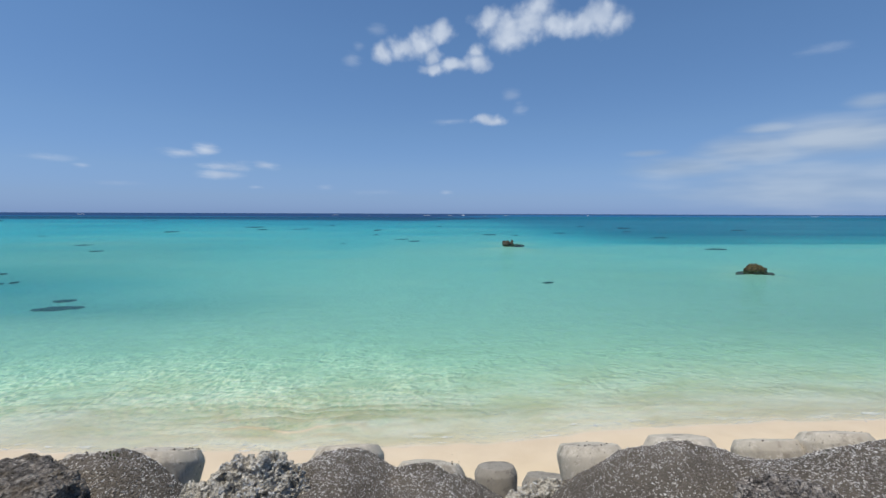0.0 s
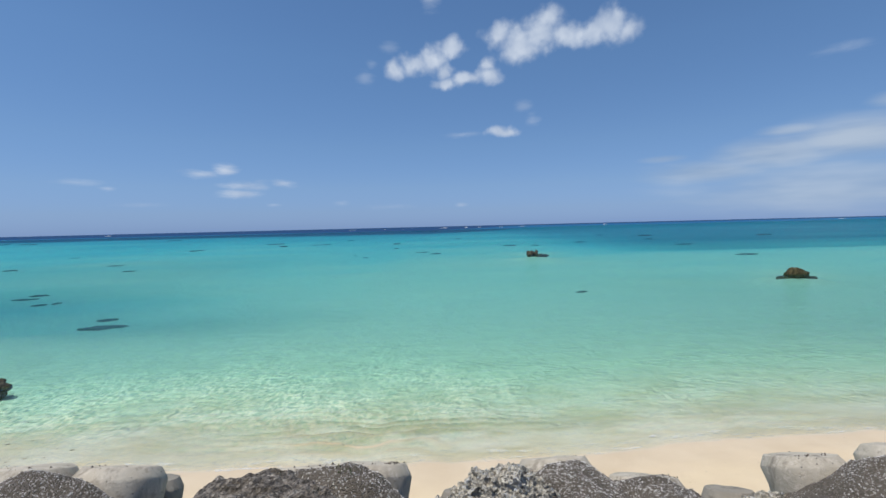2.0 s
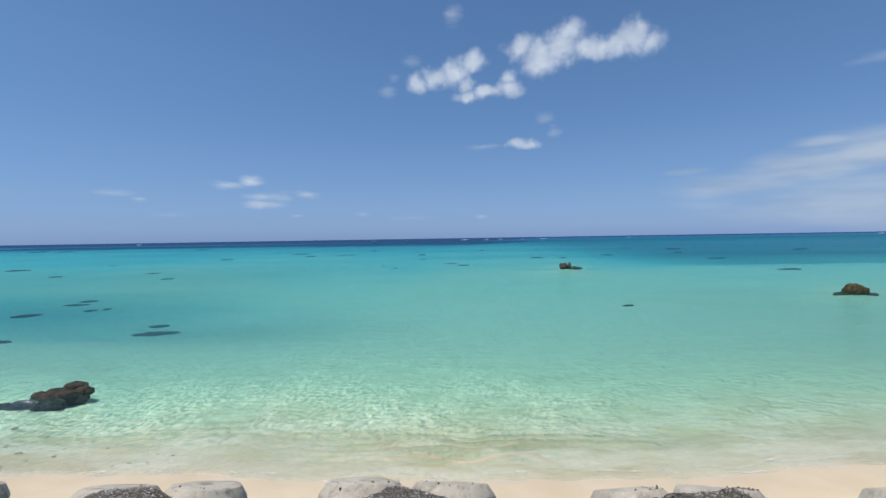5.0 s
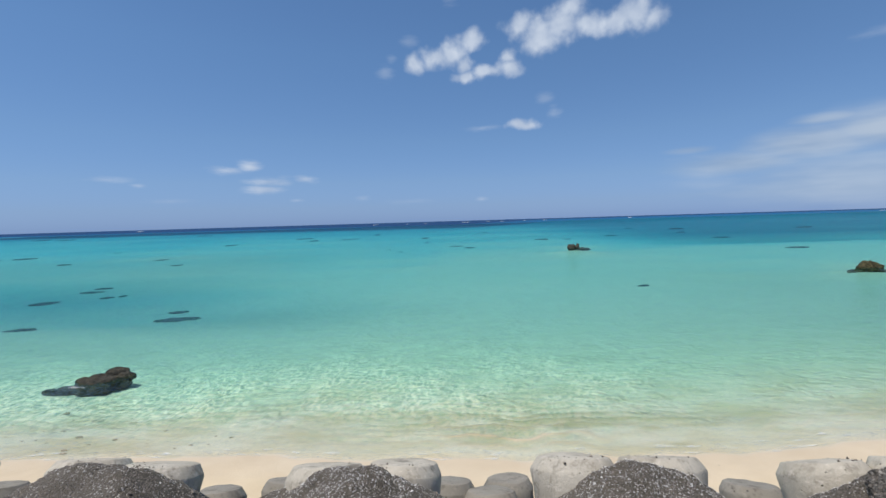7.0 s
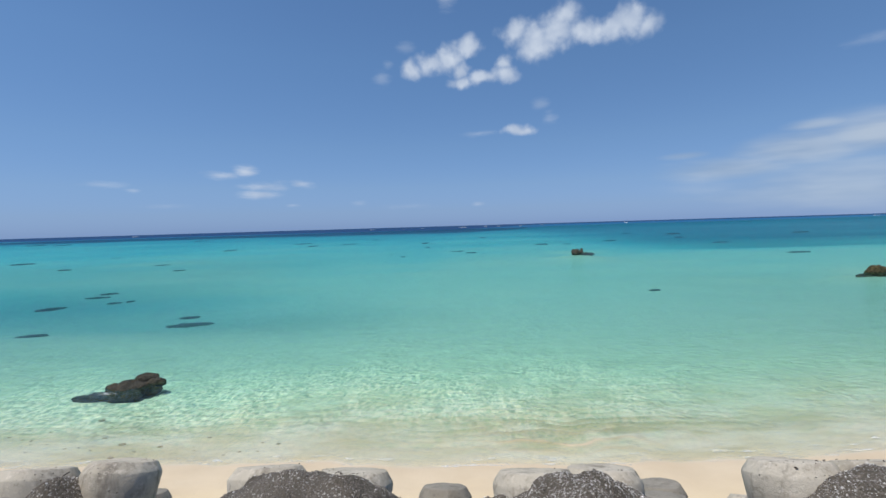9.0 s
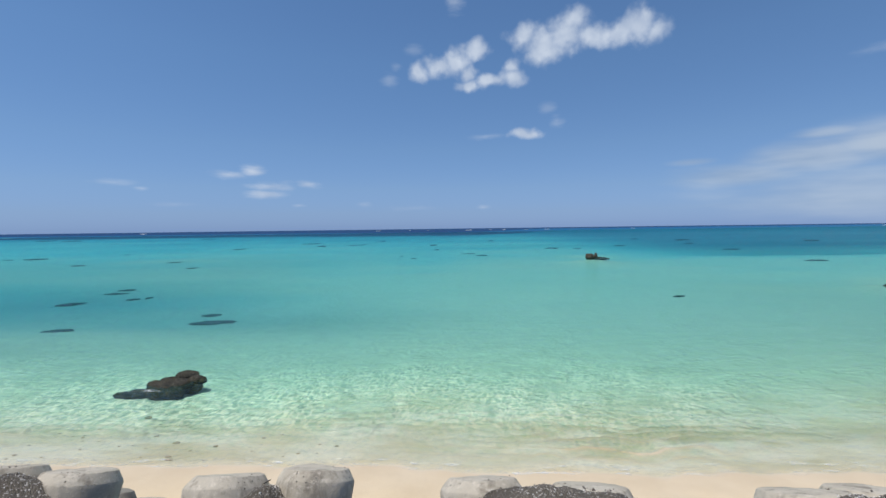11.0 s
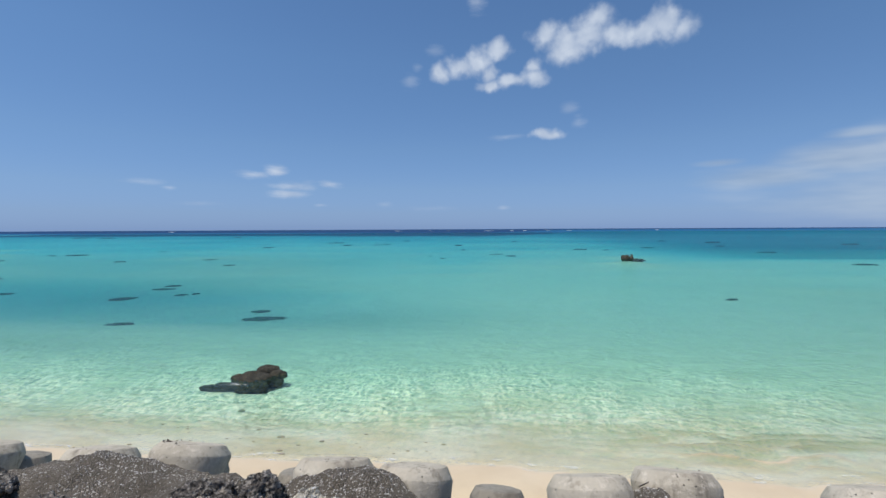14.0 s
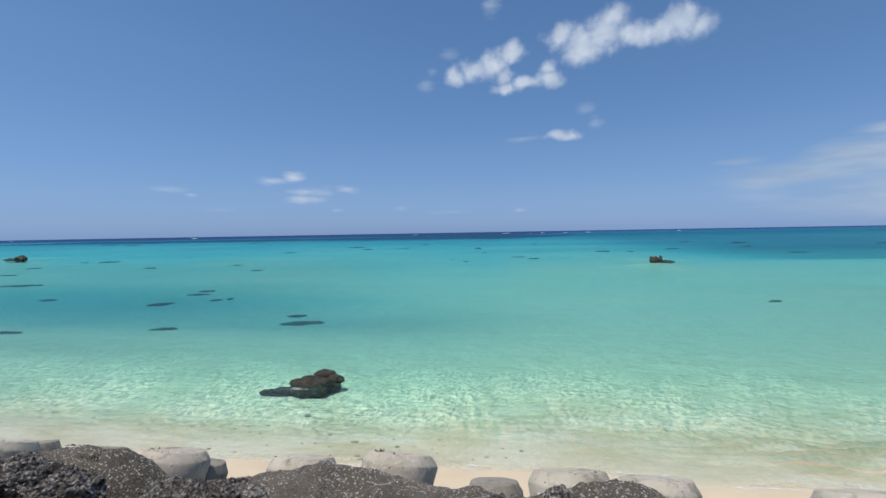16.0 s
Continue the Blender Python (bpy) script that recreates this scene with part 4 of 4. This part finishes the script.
def scatter(name, count, size, mat, label, category, seed, keep, aspect=(1.0, 0.6, 0.35)):
    """Many small four-faced chips lying on the bank, in one mesh."""
    rng = np.random.RandomState(seed)
    x, y = rng.uniform(-25, 8, count), rng.uniform(2.3, 4.5, count)
    ok = keep(x, y, rng.uniform(0, 1, count))
    x, y = x[ok], y[ok]
    m = len(x)
    z = bank_surface(x, y)
    s = size * np.exp(rng.normal(0, 0.45, m))
    a, b = rng.uniform(0, 2 * np.pi, m), rng.normal(0, 0.4, m)
    ca, sa, cb, sb = np.cos(a), np.sin(a), np.cos(b), np.sin(b)
    base = np.array([(1, 0.1, -0.5), (-0.6, 0.9, -0.5), (-0.5, -0.9, -0.5), (0.05, 0, 1)]) * np.array(aspect)
    p = base[None] * s[:, None, None] * rng.uniform(0.6, 1.4, (m, 4, 1))
    px = p[..., 0] * cb[:, None] - p[..., 2] * sb[:, None]
    pz = p[..., 0] * sb[:, None] + p[..., 2] * cb[:, None]
    qx = px * ca[:, None] - p[..., 1] * sa[:, None]
    qy = px * sa[:, None] + p[..., 1] * ca[:, None]
    verts = np.stack([qx + x[:, None], qy + y[:, None], pz + z[:, None] + 0.2 * s[:, None]], -1).reshape(-1, 3)
    tri = np.array([(0, 1, 3), (1, 2, 3), (2, 0, 3), (0, 2, 1)])
    faces = (tri[None] + 4 * np.arange(m)[:, None, None]).reshape(-1, 3)
    return tagged(mesh_object(name, verts.tolist(), faces.tolist(), mat, shade=False), label, category, kind="stuff")


scatter("coral_chips", 330000, 0.0041, SHELL, "small bleached coral and shell chips on dark gravel", "gravel", 5,
        lambda x, y, r: r < (0.12 + 0.7 * smooth(0.40, 0.64, fbm(x * 0.9, y * 0.9, 3, 131))) * (0.25 + 0.75 * smooth(-15.5, -12.5, x)), (1.0, 0.75, 0.5))
scatter("chippings", 90000, 0.0065, PEBBLE, "loose grey stone chippings over the bank", "gravel", 6, lambda x, y, r: r < 0.3 + 0.5 * smooth(-15.5, -12.5, x), (1.0, 0.8, 0.55))


def tuft(x, y, blades, height, seed):
    rng = random.Random(seed)
    bm = bmesh.new()
    z = float(bank_surface(np.array(x), np.array(y))) - 0.01
    for _ in range(blades):
        a, lean, h = rng.uniform(0, 6.28), rng.uniform(0.2, 0.9), height * rng.uniform(0.5, 1.1)
        bx, by = x + rng.gauss(0, 0.05), y + rng.gauss(0, 0.04)
        side = Vector((-math.sin(a), math.cos(a), 0)) * 0.006
        away = Vector((math.cos(a), math.sin(a), 0))
        p0, p1, p2 = Vector((bx, by, z)), Vector((bx, by, z + h * 0.6)) + away * lean * h * 0.4, Vector((bx, by, z + h)) + away * lean * h
        v = [bm.verts.new(q) for q in (p0 - side, p0 + side, p1 + side, p1 - side, p2)]
        bm.faces.new(v[:4])
        bm.faces.new((v[3], v[2], v[4]))
    tagged(part("weed_tuft", bm, WEED, None), "small tuft of dry green weed in gravel", "weed", "weed tufts on the bank", kind="stuff")


for k, (x, y, blades, h) in enumerate([(2.12, 2.95, 60, 0.06), (2.42, 2.92, 40, 0.06), (-3.05, 3.5, 20, 0.03), (-15.95, 2.95, 40, 0.09), (-20.9, 3.75, 35, 0.06)]):
    tuft(x, y, blades, h, 400 + k)


# crumbs of gravel lying on the legs' tops
def crumbs():
    rng = random.Random(77)
    verts, faces = [], []
    for place, r in LEG_TOPS[:2 * len(ROW_TOP)]:
        bias = rng.uniform(-1.2, 1.2)
        for _ in range(int(rng.choice((3, 8, 16, 30)))):
            a, q = rng.gauss(bias - 1.57, 0.7), r * 0.84 * rng.uniform(0.3, 1.0) ** 0.5
            s = 0.008 * math.exp(rng.gauss(0, 0.5))
            centre = place @ Vector((math.cos(a) * q, math.sin(a) * q, 0.006))
            turn = rng.uniform(0, 6.28)
            first = len(verts)
            for k in range(3):
                b = turn + 2.1 * k
                verts.append(centre + Vector((math.cos(b) * s * rng.uniform(0.7, 1.5), math.sin(b) * s, -0.3 * s)))
            verts.append(centre + Vector((0, 0, s * rng.uniform(0.6, 1.1))))
            faces += [(first, first + 1, first + 3), (first + 1, first + 2, first + 3), (first + 2, first, first + 3), (first, first + 2, first + 1)]
    return tagged(mesh_object("gravel_crumbs", [tuple(v) for v in verts], faces, PEBBLE_DARK, shade=False), "dark gravel crumbs scattered on concrete leg tops", "gravel", kind="stuff")


crumbs()


# dark stones on the shallow bed
def bed_stones(x0, x1, count, seed):
    rng = random.Random(seed)
    bm = bmesh.new()
    for k in range(count):
        x = rng.uniform(x0, x1)
        y = float(shore(x)) + rng.choice((rng.uniform(0.4, 2.6), rng.uniform(1.2, 5.0)))
        s = 0.036 * math.exp(rng.gauss(0, 0.35))
        z = float(ground_z(np.array(x), np.array(y)))
        crag(bm, (x, y, z), (s * 1.7, s, s * 0.5), seed + k, 0.35, 0.2, 2)
    tagged(part("bed_stones", bm, BED_STONE, None), "small brown stones lying on the shallow sandy bed", "stones", kind="stuff")


bed_stones(-28.5, -16.0, 44, 900)


# dark lumps painted like the shade inside pits, and a stray twig
PIT_TWIG_DARK = surface("dark_pit_shade_and_twig", plain_look((0.03, 0.026, 0.02), (0.09, 0.075, 0.06), 40.0, 0.95))


def pit_lump(near, x, y, z, wide, tall, seed):
    """A dark lump, coloured as a pit's shade, in the upper side of the block that stands nearest to x."""
    block = min((o for o in scene.objects if o.name.startswith("armour_block") and not o.parent and o.location.y < 4.4), key=lambda o: abs(o.location.x - near))
    bm = bmesh.new()
    at = block.matrix_world.inverted() @ Vector((x, y, z))
    crag(bm, at, (wide, 0.02, tall), seed, 0.4, 0.2, 2)
    part("pit", bm, PIT_TWIG_DARK, block, "dark lump drawn for the shaded pit in concrete")


pit_lump(-13.2, -13.0, 4.02, 5.475, 0.028, 0.016, 801)
pit_lump(-13.2, -13.01, 3.97, 5.43, 0.03, 0.014, 802)
pit_lump(-5.7, -6.24, 3.545, 5.75, 0.013, 0.007, 803)

bm = bmesh.new()
lathe(bm, [(0.003, 0.05), (0.004, 0.02), (0.005, -0.02), (0.004, -0.05)], pose(-13.2, 3.92, 5.46, 0, 60, 0), 805, 8, 0.002)
tagged(part("twig", bm, PIT_TWIG_DARK, None), "thin dark twig leaning on a concrete block", "twig")
